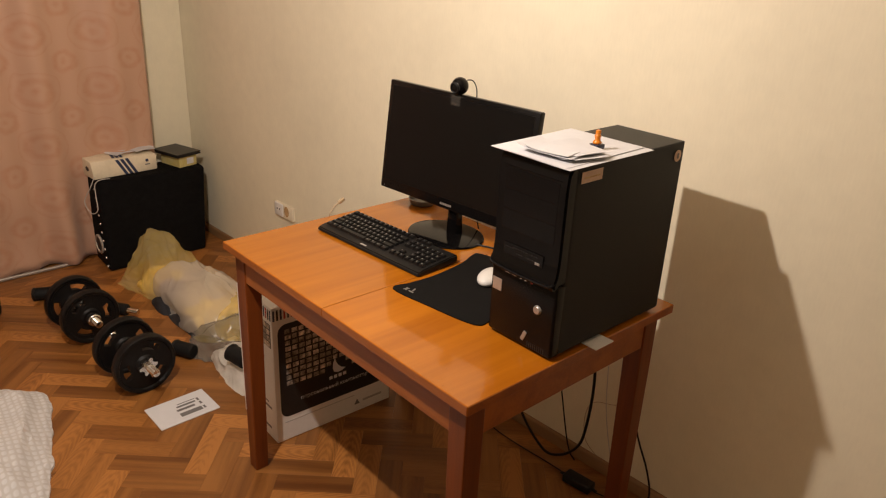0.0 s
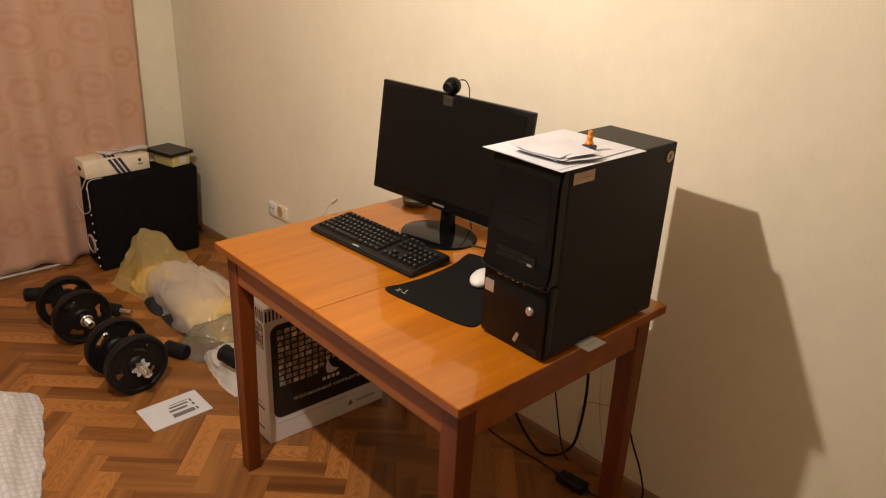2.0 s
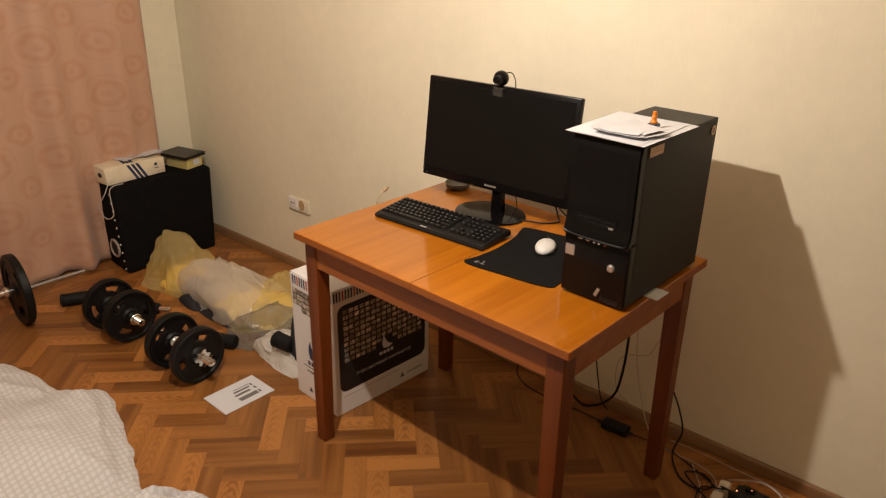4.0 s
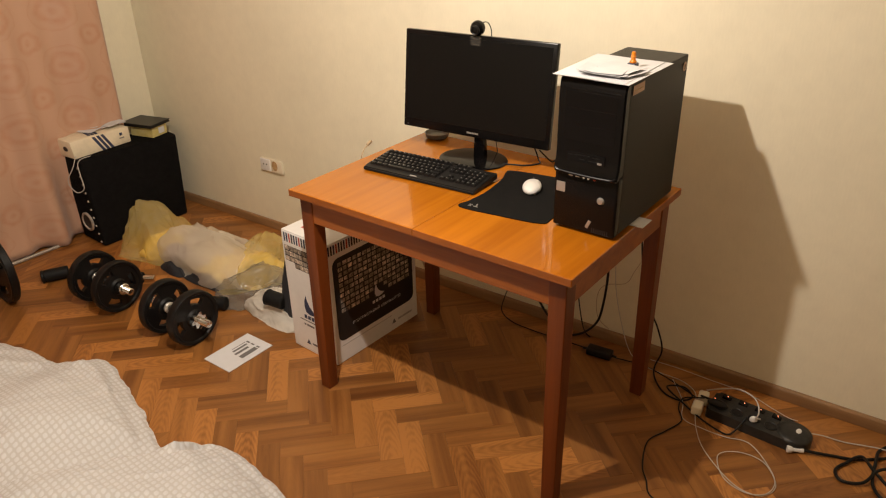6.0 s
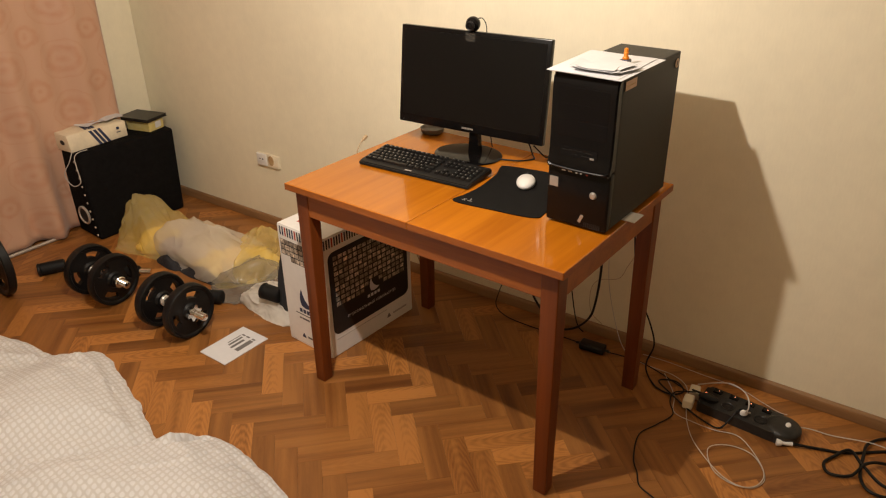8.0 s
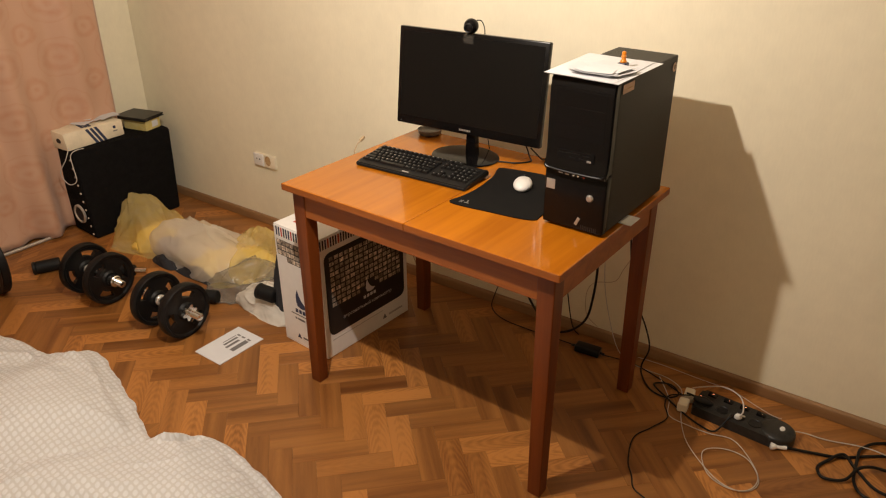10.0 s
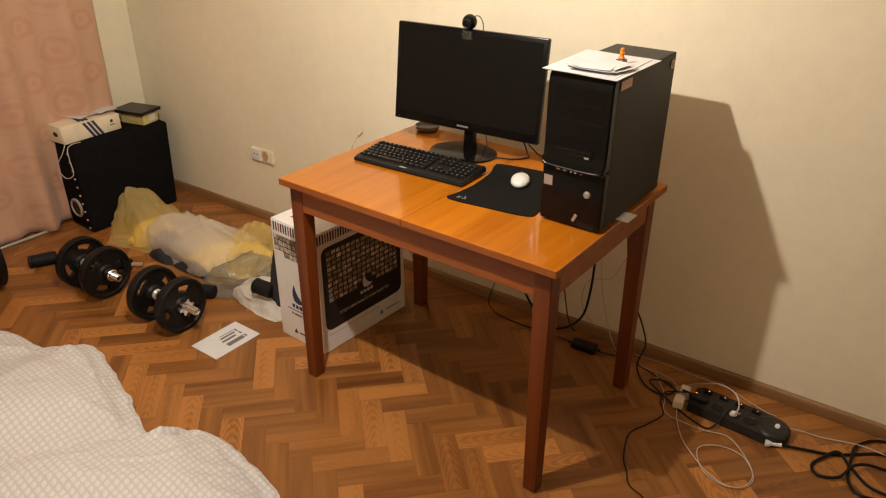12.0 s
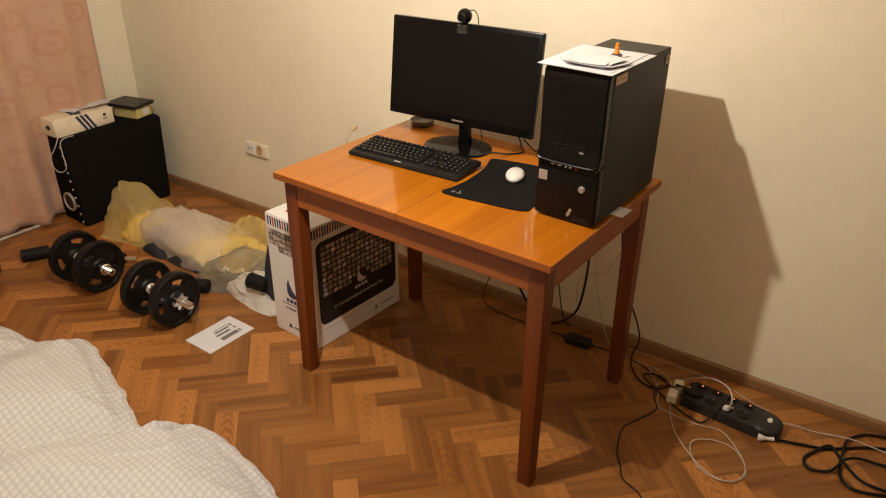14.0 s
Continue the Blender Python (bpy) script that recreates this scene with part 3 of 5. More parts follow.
def tower():
    t = thing("computer_tower", pose(0.9550, 0.7515, TT, 0, 0, -2.0), "black computer tower standing on the wooden table", "computer")
    W, D, Z0, Z1 = 0.181, 0.395, 0.010, 0.415
    part("case", block((0.024, 0.0004, Z0), (D, W - 0.0004, Z1), 0.003), M_STEEL, t, "black painted steel case")
    part("side_panel", block((0.0302, -0.0002, Z0 + 0.002), (D - 0.006, 0.002, Z1 - 0.003), 0.0002), M_STEEL, t)
    # front: upper door bulges over the recessed glossy lower half
    up = bmesh.new()
    lip = 0.170
    prof = [(0.030, lip + 0.004), (0.010, lip + 0.002), (0.001, lip - 0.006), (-0.006, lip - 0.004), (-0.008, lip + 0.006), (0.000, lip + 0.022), (0.003, lip + 0.05), (0.003, Z1 - 0.04), (0.006, Z1 - 0.012), (0.014, Z1 - 0.001), (0.030, Z1 + 0.001)]
    a = [up.verts.new((x, 0.0, z)) for x, z in prof]
    b = [up.verts.new((x, W, z)) for x, z in prof]
    up.faces.new(a), up.faces.new(b[::-1])
    for i in range(len(a)):
        j = (i + 1) % len(a)
        up.faces.new((a[i], a[j], b[j], b[i]))
    bmesh.ops.recalc_face_normals(up, faces=up.faces)
    side = [e for e in up.edges if all(abs(v.co.y) < 1e-5 for v in e.verts) or all(abs(v.co.y - W) < 1e-5 for v in e.verts)]
    bmesh.ops.bevel(up, geom=side, offset=0.004, segments=2, affect="EDGES")
    bezel = part("front_bezel", up, M_BEZEL, t, "black plastic bezel with a protruding lip", True)
    part("lip_trim", tube([(0.012, 0.003, lip + 0.012), (-0.006, 0.006, lip + 0.006), (-0.0085, 0.02, lip + 0.001), (-0.009, W / 2, lip - 0.001), (-0.0085, W - 0.02, lip + 0.001), (-0.006, W - 0.006, lip + 0.006), (0.012, W - 0.003, lip + 0.012)], 0.0035), M_BEZEL, t, "dark lip", True)
    part("lower_front", block((0.004, 0.0, Z0 - 0.004), (0.036, W, lip + 0.001), 0.006, 3), M_BEZEL, t, "satin black lower front", True)
    for k in range(3):
        z = 0.382 - 0.043 * k
        part("drive_bay_cover", block((0.0023, 0.020, z - 0.0415), (0.006, W - 0.020, z), 0.0008), M_BEZEL, bezel)
    part("bay_strip", block((0.0022, 0.016, 0.386), (0.006, W - 0.012, 0.3875), 0.0004), M_BEZEL, bezel)
    reader = part("card_reader", block((0.0003, 0.040, 0.199), (0.006, 0.148, 0.226), 0.0012), M_BEZEL, t, "black memory card reader")
    for y0, y1, z in ((0.055, 0.075, 0.218), (0.082, 0.120, 0.219), (0.060, 0.085, 0.208), (0.095, 0.112, 0.208), (0.118, 0.142, 0.217)):
        part("slot", block((-0.0002, y0, z - 0.0010), (0.002, y1, z + 0.0010)), M_STRIP, reader)
    part("card_tab", block((-0.0015, 0.048, 0.203), (0.002, 0.060, 0.208), 0.0006), M_SILVER, reader)
    for y, w in ((0.128, 0.012), (0.109, 0.012)):
        part("usb_port", block((0.0030, y, 0.1565), (0.006, y + w, 0.1615), 0.0006), M_SILVER, t, "silver usb port")
    for y, mat in ((0.096, M_CHROME), (0.083, M_CHROME), (0.066, M_RED)):
        part("audio_jack", rod((0.0028, y, 0.159), (0.006, y, 0.159), 0.0036, 14), mat, t)
    part("case_badge", block((0.0030, 0.148, 0.107), (0.005, 0.174, 0.135), 0.0006), M_SILVER, t, "square silver sticker")
    part("power_button", lathe([(0, 0.0055), (0.0075, 0.005), (0.0095, 0.003), (0.0105, 0.0)], Matrix.Translation((0.004, 0.044, 0.105)) @ pose(0, 0, 0, 0, -90, 0), 24), M_SILVER, t, "round silver button", True)
    part("front_tag", block((0.0015, 0.070, 0.020), (0.0042, 0.079, 0.044), 0.001), M_SILVER, t, "small silver lock tag", m=Matrix.Translation((0, 0.0745, 0.032)) @ pose(0, 0, 0, 24, 0, 0) @ Matrix.Translation((0, -0.0745, -0.032)))
    for k in range(9):
        part("vent_slot", block((0.0034, 0.018 + k * 0.0055, 0.010), (0.006, 0.0205 + k * 0.0055, 0.024)), M_INK, t)
    part("shop_sticker", block((0.038, -0.0022, 0.381), (0.102, -0.0014, 0.404)), M_STICKER, t, "small tan sticker")
    part("service_seal", lathe([(0, 0.0006), (0.013, 0.0006), (0.013, 0)], Matrix.Translation((D - 0.026, -0.0016, 0.386)) @ pose(0, 0, 0, 90, 0, 0), 24), M_STICKER, t, "round tan seal")
    part("seal_mark", block((D - 0.029, -0.0030, 0.380), (D - 0.023, -0.0021, 0.392)), M_GREY_INK, t)
    part("sticker_print", block((0.046, -0.0028, 0.390), (0.094, -0.0021, 0.393)), M_OLD_PL, t)
    for x in (0.06, D - 0.05):
        for y in (0.022, W - 0.022):
            part("foot", rod((x, y, 0), (x, y, Z0 + 0.001), 0.013, 16), M_RUBBER, t)
    part("back_plate", block((D - 0.001, 0.004, Z0 + 0.004), (D + 0.003, W - 0.004, Z1 - 0.004), 0.001), M_SILVER, t)


tower()


def sheet(name, w, h, m, label, category, sag=0.0, bend=0.0, mat=None, group="", seed=0, thick=0.0006):
    """A sheet of paper, slightly curled."""
    bm = bmesh.new()
    n = 10
    rows = []
    for j in range(n + 1):
        rows.append([])
        for i in range(n + 1):
            u, v = i / n, j / n
            z = thick + bend * max(0, v - 0.6) ** 2 + sag * (u * (1 - u)) + 0.0012 * (noise.noise(Vector((u * 2, v * 2, seed * 7.3))) + 0.6) * (1 if bend or sag else 0)
            rows[-1].append(bm.verts.new((u * w, v * h, z)))
    for j in range(n):
        for i in range(n):
            bm.faces.new((rows[j][i], rows[j][i + 1], rows[j + 1][i + 1], rows[j + 1][i]))
    ext = bmesh.ops.extrude_face_region(bm, geom=bm.faces[:])
    for v in ext["geom"]:
        if isinstance(v, bmesh.types.BMVert):
            v.co.z -= thick
    ob = part(name, bm, mat or M_PAPER)
    ob.matrix_basis = m
    return tagged(ob, label, category, group)


TOPZ = TT + 0.4165
sheet("paper_sheet", 0.268, 0.196, pose(0.945, 0.743, TOPZ, 0, 0, -2.4), "large white paper sheet lying on the computer tower", "paper", 0.0, 0.0, group="papers on the tower")
sheet("paper_sheet", 0.262, 0.190, pose(0.947, 0.754, TOPZ + 0.0012, 0, 0, -0.2), "white paper sheet lying slightly askew on another sheet", "paper", 0.001, 0.004, group="papers on the tower", seed=2)
for k in range(9):
    nw, nh = 0.074 + 0.012 * math.sin(k * 2.9), 0.108 + 0.016 * math.cos(k * 1.3)
    sheet("note_paper", nw, nh, pose(0.986 + 0.011 * math.sin(k * 2.1), 0.772 + 0.009 * math.cos(k * 3.3), TOPZ + 0.0040 + 0.0012 * k, 0, 0, -4 + 13.0 * math.sin(k * 1.7)), "small white note in an untidy pile on the tower", "paper", 0.006 * math.sin(k * 1.1), 0.030 + 0.025 * math.sin(k * 2.7), group="pile of notes", seed=k + 3, thick=0.0006)



def toy_pawn():
    t = thing("toy_figure", pose(1.107, 0.801, TOPZ + 0.0042), "small orange plastic toy pawn on a dark blue base", "toy")
    part("base", block((-0.012, -0.012, 0), (0.012, 0.012, 0.011), 0.003), M_BLUE, t, "dark blue base")
    part("body", lathe([(0, 0.0112), (0.0085, 0.0112), (0.0092, 0.014), (0.0060, 0.018), (0.0056, 0.023), (0.0070, 0.027), (0.0050, 0.030), (0.0056, 0.034), (0.0048, 0.038), (0, 0.040)], segments=16), M_ORANGE, t, "orange plastic body", True)


toy_pawn()
sheet("paper_slip", 0.062, 0.045, pose(1.076, 0.717, TT + 0.0012, 0, 0, -2), "small cream paper slip under the tower on the table edge", "paper", mat=M_CARD, thick=0.002)


def monitor():
    t = thing("monitor", pose(1.2814, 1.3985, TT, 0, 0, 2.3), "black widescreen monitor switched off on a round glossy stand", "monitor")
    W, Hh, tilt = 0.559, 0.328, pose(-0.009, 0, 0.083, 0, 6.7, 0)
    head = part("housing", block((0.0, -W / 2, 0), (0.022, W / 2, Hh), 0.004, 2), M_BEZEL, t, "black satin housing", True, tilt)
    part("back_bulge", wedge([(0.02, -0.20, 0.05), (0.02, 0.20, 0.05), (0.02, 0.20, 0.29), (0.02, -0.20, 0.29)], [(0.050, -0.14, 0.08), (0.050, 0.14, 0.08), (0.050, 0.14, 0.25), (0.050, -0.14, 0.25)], 0.006), M_BLACK, t, "", True, tilt)
    part("screen", block((-0.0006, -W / 2 + 0.014, 0.030), (0.004, W / 2 - 0.014, Hh - 0.014)), M_SCREEN, head, "dark matt screen")
    for k in range(7):
        part("maker_mark", block((-0.0006, -0.022 + k * 0.0064, 0.0105), (0.002, -0.0172 + k * 0.0064, 0.0165)), M_SILVER, head, "plain silver marks")
    part("indicator", block((-0.0006, W / 2 - 0.02, 0.008), (0.002, W / 2 - 0.017, 0.010)), M_GREY_INK, head)
    neck = [(0.004, -0.038, 0.008), (0.032, -0.038, 0.008), (0.032, 0.004, 0.008), (0.004, 0.004, 0.008)]
    top = [(0.006, -0.032, 0.118), (0.032, -0.032, 0.118), (0.032, -0.001, 0.118), (0.006, -0.001, 0.118)]
    part("neck", wedge(neck, top, 0.004), M_GLOSS, t, "glossy neck", True)
    base = lathe([(0, 0.0), (0.112, 0.0), (0.116, 0.003), (0.114, 0.006), (0.10, 0.009), (0.05, 0.011), (0, 0.012)], Matrix.Diagonal((0.86, 1.05, 1, 1)), 48)
    part("stand_base", base, M_GLOSS, t, "round glossy black base", True, pose(0.0, 0, 0))


monitor()


def webcam():
    t = thing("webcam", pose(1.3125, 1.401, 1.165, 0, 0, -4), "black ball webcam clipped on the monitor's top edge", "webcam")
    part("clip_front", block((-0.017, -0.019, -0.022), (-0.011, 0.019, 0.006), 0.002), M_CLIP, t, "clear plastic clip")
    part("clip_top", block((-0.017, -0.019, 0.001), (0.035, 0.019, 0.006), 0.002), M_CLIP, t, "clear plastic clip")
    part("clip_back", block((0.026, -0.016, -0.025), (0.034, 0.016, 0.004), 0.002), M_CLIP, t)
    part("stem", rod((0, 0, 0.005), (0, 0, 0.016), 0.008), M_CLIP, t)
    r = 0.0240
    ball = part("ball", lathe([(r * math.sin(math.pi * i / 14), 0.031 - r * math.cos(math.pi * i / 14)) for i in range(15)], segments=28), M_GLOSS, t, "glossy black ball", True)
    ring = Matrix.Translation((0, 0, 0.031)) @ pose(0, 0, 0, 0, -97, 12)
    part("lens_ring", lathe([(0.0155, 0.020), (0.016, 0.0235), (0.013, 0.0275), (0.0105, 0.026), (0.0105, 0.0225)], ring, 24), M_BLACK, ball, "", True)
    part("lens", lathe([(0, 0.0265), (0.006, 0.0255), (0.0104, 0.0235)], ring, 20), M_SCREEN, ball, "", True)
    part("cord", tube([(0.022, -0.004, 0.046), (0.036, -0.012, 0.044), (0.043, -0.020, 0.025), (0.045, -0.022, -0.005), (0.052, -0.02, -0.10), (0.062, -0.02, -0.28), (0.075, -0.03, -0.395)], 0.0016), M_CABLE, t, "thin black cord", True)


webcam()


def keyboard():
    t = thing("keyboard", pose(1.019, 1.227, TT, 0, 0, 1.5) @ Matrix.Diagonal((0.993, 0.977, 1, 1)), "black full-size computer keyboard with white legends", "keyboard")
    W, D = 0.440, 0.148
    prof = [(0.0, 0.003), (0.004, 0.012), (0.022, 0.0165), (D - 0.006, 0.0265), (D, 0.022), (D, 0.006), (0.01, 0.001)]
    bm = bmesh.new()
    a = [bm.verts.new((x, 0, z)) for x, z in prof]
    b = [bm.verts.new((x, W, z)) for x, z in prof]
    bm.faces.new(a), bm.faces.new(b[::-1])
    for i in range(len(a)):
        j = (i + 1) % len(a)
        bm.faces.new((a[i], a[j], b[j], b[i]))
    bmesh.ops.recalc_face_normals(bm, faces=bm.faces)
    bmesh.ops.bevel(bm, geom=bm.edges[:], offset=0.003, segments=2, affect="EDGES")
    part("body", bm, M_BLACK, t, "black plastic body", True)
    for y in (0.05, W - 0.05):
        part("foot", block((D - 0.02, y - 0.01, 0), (D - 0.008, y + 0.01, 0.012), 0.001), M_RUBBER, t)
    part("maker_mark", block((0.010, W - 0.215, 0.0142), (0.015, W - 0.19, 0.0158)), M_LEGEND, t, "plain light mark")
    caps, marks = {}, {}
    rng = random.Random(4)

    def key(x, y, wy, wx=0.0155):
        z = 0.0165 + (x - 0.022) / (D - 0.028) * 0.010 + 0.0005
        kw = round(wy, 4)
        if kw not in caps:
            caps[kw] = mesh_of("key", wedge([(0, 0, 0), (wx, 0, 0), (wx, wy, 0), (0, wy, 0)], [(0.002, 0.002, 0.0065), (wx - 0.002, 0.002, 0.0065), (wx - 0.002, wy - 0.002, 0.0065), (0.002, wy - 0.002, 0.0065)]), M_BLACK)
        k = new("key", caps[kw])
        k.parent, k.matrix_basis = t, pose(x, y, z, 0, -4.5, 0)
        s = rng.choice((0.0016, 0.0024, 0.0030))
        if s not in marks:
            bm2 = bmesh.new()
            add_block(bm2, (0, 0, 0), (0.0030, s, 0.0003))
            marks[s] = mesh_of("legend", bm2, M_LEGEND)
        lg = new("legend", marks[s])
        lg.parent, lg.matrix_basis = k, pose(wx * 0.52, wy - 0.0035 - s, 0.0065)

    pitch = 0.0188
    rows = [(0.026, [1.25, 1.25, 1.25, 5.6, 1.25, 1.25, 1.25, 1.25]), (0.026 + pitch, [2.2] + [1] * 10 + [2.2]), (0.026 + 2 * pitch, [1.7] + [1] * 11 + [2.0]),
            (0.026 + 3 * pitch, [1.5] + [1] * 12 + [1.3]), (0.026 + 4 * pitch, [1] * 13 + [1.8]), (0.026 + 5.35 * pitch, [1, 0] + [1] * 4 + [1] * 4 + [1] * 4 + [1])]
    for x, widths in rows:
        total = sum(w for w in widths)
        y = W - 0.012
        unit = 0.268 / total
        for w in widths:
            if w:
                key(x, y - w * unit + 0.0012, w * unit - 0.0024)
            y -= w * unit
    for x, k3 in ((0.026, 3), (0.026 + pitch, 1), (0.026 + 3 * pitch, 3), (0.026 + 4 * pitch, 3), (0.026 + 5.35 * pitch, 3)):
        for i in range(k3):
            off = i if k3 == 3 else 1
            key(x, 0.140 - off * pitch + 0.0012 - 0.013, pitch - 0.0024)
    for r in range(5):
        for i in range(4):
            key(0.026 + r * pitch, 0.068 - i * pitch + 0.0012 - 0.001, pitch - 0.003)


keyboard()


def mouse_pad():
    bm = bmesh.new()
    pts = [(0.930, 1.218), (0.936, 1.092), (0.954, 0.963), (0.999, 0.951), (1.113, 0.957), (1.262, 0.970), (1.284, 0.984), (1.280, 1.102), (1.259, 1.231), (1.232, 1.241), (1.172, 1.221), (1.063, 1.209), (0.984, 1.215)]
    out = smooth_line([(x, y, 0) for x, y in pts], 5, True)
    t = thing("mouse_pad", Matrix.Translation((1.103, 1.092, TT + 0.0005)), "black cloth mouse pad with wavy edges on the table", "mouse pad")
    part("pad", plate([(p.x - 1.103, p.y - 1.092) for p in out], 0.0028), M_PAD, t)
    # the corner mark as plain slanted bars
    for (x, y), a in (((-0.150, 0.102), 35), ((-0.150, 0.102), -35), ((-0.141, 0.085), 20), ((-0.152, 0.083), 90)):
        part("corner_mark", block((-0.010, -0.0018, 0), (0.010, 0.0018, 0.0004)), M_SILVER, t, "plain silver bar", m=pose(x, y, 0.0029, 0, 0, a) @ Matrix.Diagonal((0.8, 1, 1, 1)))


mouse_pad()


def mouse():
    t = thing("computer_mouse", pose(1.153, 1.100, TT + 0.0035, 0, 0, 24), "white wireless computer mouse on the black pad", "mouse")
    bm = bmesh.new()
    bmesh.ops.create_uvsphere(bm, u_segments=28, v_segments=16, radius=1)
    for v in bm.verts:
        x, y, z = v.co
        taper = (1 - 0.10 * x) * (1 + 0.10 * max(0.0, x) ** 3)
        x = max(x, -1.0) if x < 0 else 0.90 * x + 0.10 * x * abs(y)
        v.co = Vector((x * 0.054, y * 0.0290 * taper, max(z, -0.35) * 0.0175 * (1 - 0.22 * x) + 0.010))
    part("shell", bm, M_WHITE_PL, t, "glossy white shell", True)
    part("scroll_wheel", rod((0.036, -0.0035, 0.0150), (0.036, 0.0035, 0.0150), 0.006, 16), M_GREY_INK, t, "small grey wheel", True)
    part("button_gap", block((0.018, -0.0006, 0.012), (0.049, 0.0006, 0.0222)), M_GREY_INK, t)
    part("base_rim", lathe([(0.9, 0.0), (1.0, 0.002), (0.98, 0.004), (0.9, 0.004)], Matrix.Diagonal((0.047, 0.028, 1, 1)), 28), M_GREY_INK, t, "", True)


mouse()
dish_thing = thing("plastic_dish", Matrix.Translation((1.412, 1.644, TT + 0.002)), "low grey plastic dish behind the monitor", "dish")
part("dish", lathe([(0, 0.004), (0.034, 0.004), (0.038, 0.007), (0.043, 0.019), (0.046, 0.019), (0.042, 0.004), (0.038, 0), (0, 0)], segments=32), M_CLEAR, dish_thing, smooth=True)
cable([(1.286, 1.297, 0.771), (1.306, 1.258, 0.769), (1.321, 1.219, 0.769), (1.361, 1.189, 0.769), (1.391, 1.209, 0.772), (1.398, 1.238, 0.816), (1.360, 1.285, 0.877)], 0.0025, M_CABLE, "black monitor cable on the table")
cable([(1.359, 1.189, 0.816), (1.391, 1.160, 0.772), (1.409, 1.150, 0.772), (1.434, 1.141, 0.714), (1.509, 1.115, 0.408), (1.582, 1.089, 0.061), (1.580, 1.05, 0.006)], 0.0025, M_CABLE, "black cable hanging behind the table")


def water_drop(x, y, r):
    t = part("water_drop", lathe([(r * math.sin(a), 0.55 * r * math.cos(a)) for a in (0, 0.3, 0.6, 0.9, 1.2, 1.5)], segments=14), M_WATER, None, "", True)
    t.matrix_basis = pose(x, y, TT + 0.0001, 0, 0, 30) @ Matrix.Diagonal((1.25, 0.9, 1, 1))
    tagged(t, "small glinting drop of water on the lacquered tabletop", "water drop", "drops on the tabletop")


for x, y, r in ((0.732, 0.832, 0.0022), (0.740, 0.852, 0.0014), (0.746, 0.849, 0.0014), (0.779, 0.870, 0.0014)):
    water_drop(x, y, r)


# ---- the carton ----
def carton():
    t = thing("computer_carton", pose(0.896, 1.752, 0, 0, 0, -4.0), "white cardboard computer carton with black printed panel under the table", "box")
    W, D, Z = 0.452, 0.243, 0.497
    part("carton_body", block((0, 0, 0), (W, D, Z), 0.004), M_CARD, t, "white printed cardboard")
    part("top_flap", block((0.002, 0.002, Z), (W - 0.002, D / 2 - 0.001, Z + 0.004), 0.0015), M_CARD, t)
    part("top_flap", block((0.002, D / 2 + 0.001, Z), (W - 0.002, D - 0.002, Z + 0.004), 0.0015), M_CARD, t)
    part("handle", tube([(0.12, D / 2, Z + 0.004), (0.16, D / 2, Z + 0.022), (0.22, D / 2, Z + 0.026), (0.28, D / 2, Z + 0.022), (0.32, D / 2, Z + 0.004)], 0.009), M_BLACK, t, "black plastic carrying handle", True)
    part("red_mark", block((0.05, D - 0.07, Z + 0.0042), (0.10, D - 0.055, Z + 0.005)), M_RED, t, "red printed curve")
    rng = random.Random(8)
    # the broad face, towards the room
    F = Matrix(((1, 0, 0, 0), (0, 0, -1, 0), (0, 1, 0, 0), (0, 0, 0, 1)))
    k = 0
    x = 0.004
    while x < W - 0.008:
        part("stripe", block((x, -0.0010, Z - 0.040), (x + 0.0062, 0.0, Z - 0.004)), (M_NAVY, M_INK, M_NAVY, M_RED)[k % 4] if x < 0.12 else M_INK, t)
        x += 0.0125
        k += 1
    panel = part("black_panel", plate(rounded_outline(0.412, 0.345, 0.03), 0.0008, Matrix.Translation((0.018, 0, 0.092)) @ F), M_INK, t, "black printed panel")
    tiles = [mesh_of("photo_tile", block((0, -0.0016, 0), (w, -0.0007, 0.0148)), M_TILE) for w in (0.0168, 0.0198)]
    for c in range(15):
        u = c / 14
        for r in range(10):
            if 6 <= c <= 9 and r > 7 + abs(c - 7.5):
                continue
            o = new("photo_tile", tiles[(c + r) % 2])
            o.parent, o.matrix_basis = panel, pose(0.042 + 0.0248 * c, 0, 0.402 - 0.0212 * r - 0.006 * u)
    # bird-like emblem as plain crescents
    def crescent(name, m, s, mat, parent, label):
        out = [(s * a, s * b) for a, b in ((-0.55, -0.75), (-0.72, -0.2), (-0.66, 0.45), (-0.42, 1.05), (-0.30, 0.55), (-0.02, 0.0), (0.42, -0.42), (0.95, -0.62), (0.55, -0.85), (0.0, -0.92))]
        return part(name, plate(out, 0.0008, m), mat, parent, label)

    crescent("emblem", Matrix.Translation((0.235, -0.0018, 0.222)) @ F @ pose(0, 0, 0, 0, 0, 0), 0.030, M_PAPER, t, "plain pale crescent emblem")
    for i in range(4):
        part("emblem_bar", block((0.200 + 0.018 * i, -0.0018, 0.174), (0.212 + 0.018 * i, -0.0008, 0.186)), M_PAPER, t)
    lettering("caption", "персональный компьютер", 0.03, M_PAPER, t, Matrix.Translation((0.090, -0.0014, 0.140)) @ pose(0, 0, 0, 90, 0, 0), 0.262)
    part("small_print", block((0.03, -0.0008, 0.071), (0.30, 0, 0.073)), M_PALE_INK, t)
    part("maker_bar", block((0.335, -0.0008, 0.036), (0.415, 0, 0.044)), M_PALE_INK, t)
    part("maker_sign", wedge([(0.300, -0.0008, 0.032), (0.322, -0.0008, 0.032), (0.322, 0, 0.032), (0.300, 0, 0.032)], [(0.3105, -0.0008, 0.052), (0.3115, -0.0008, 0.052), (0.3115, 0, 0.052), (0.3105, 0, 0.052)]), M_GREY_INK, t)
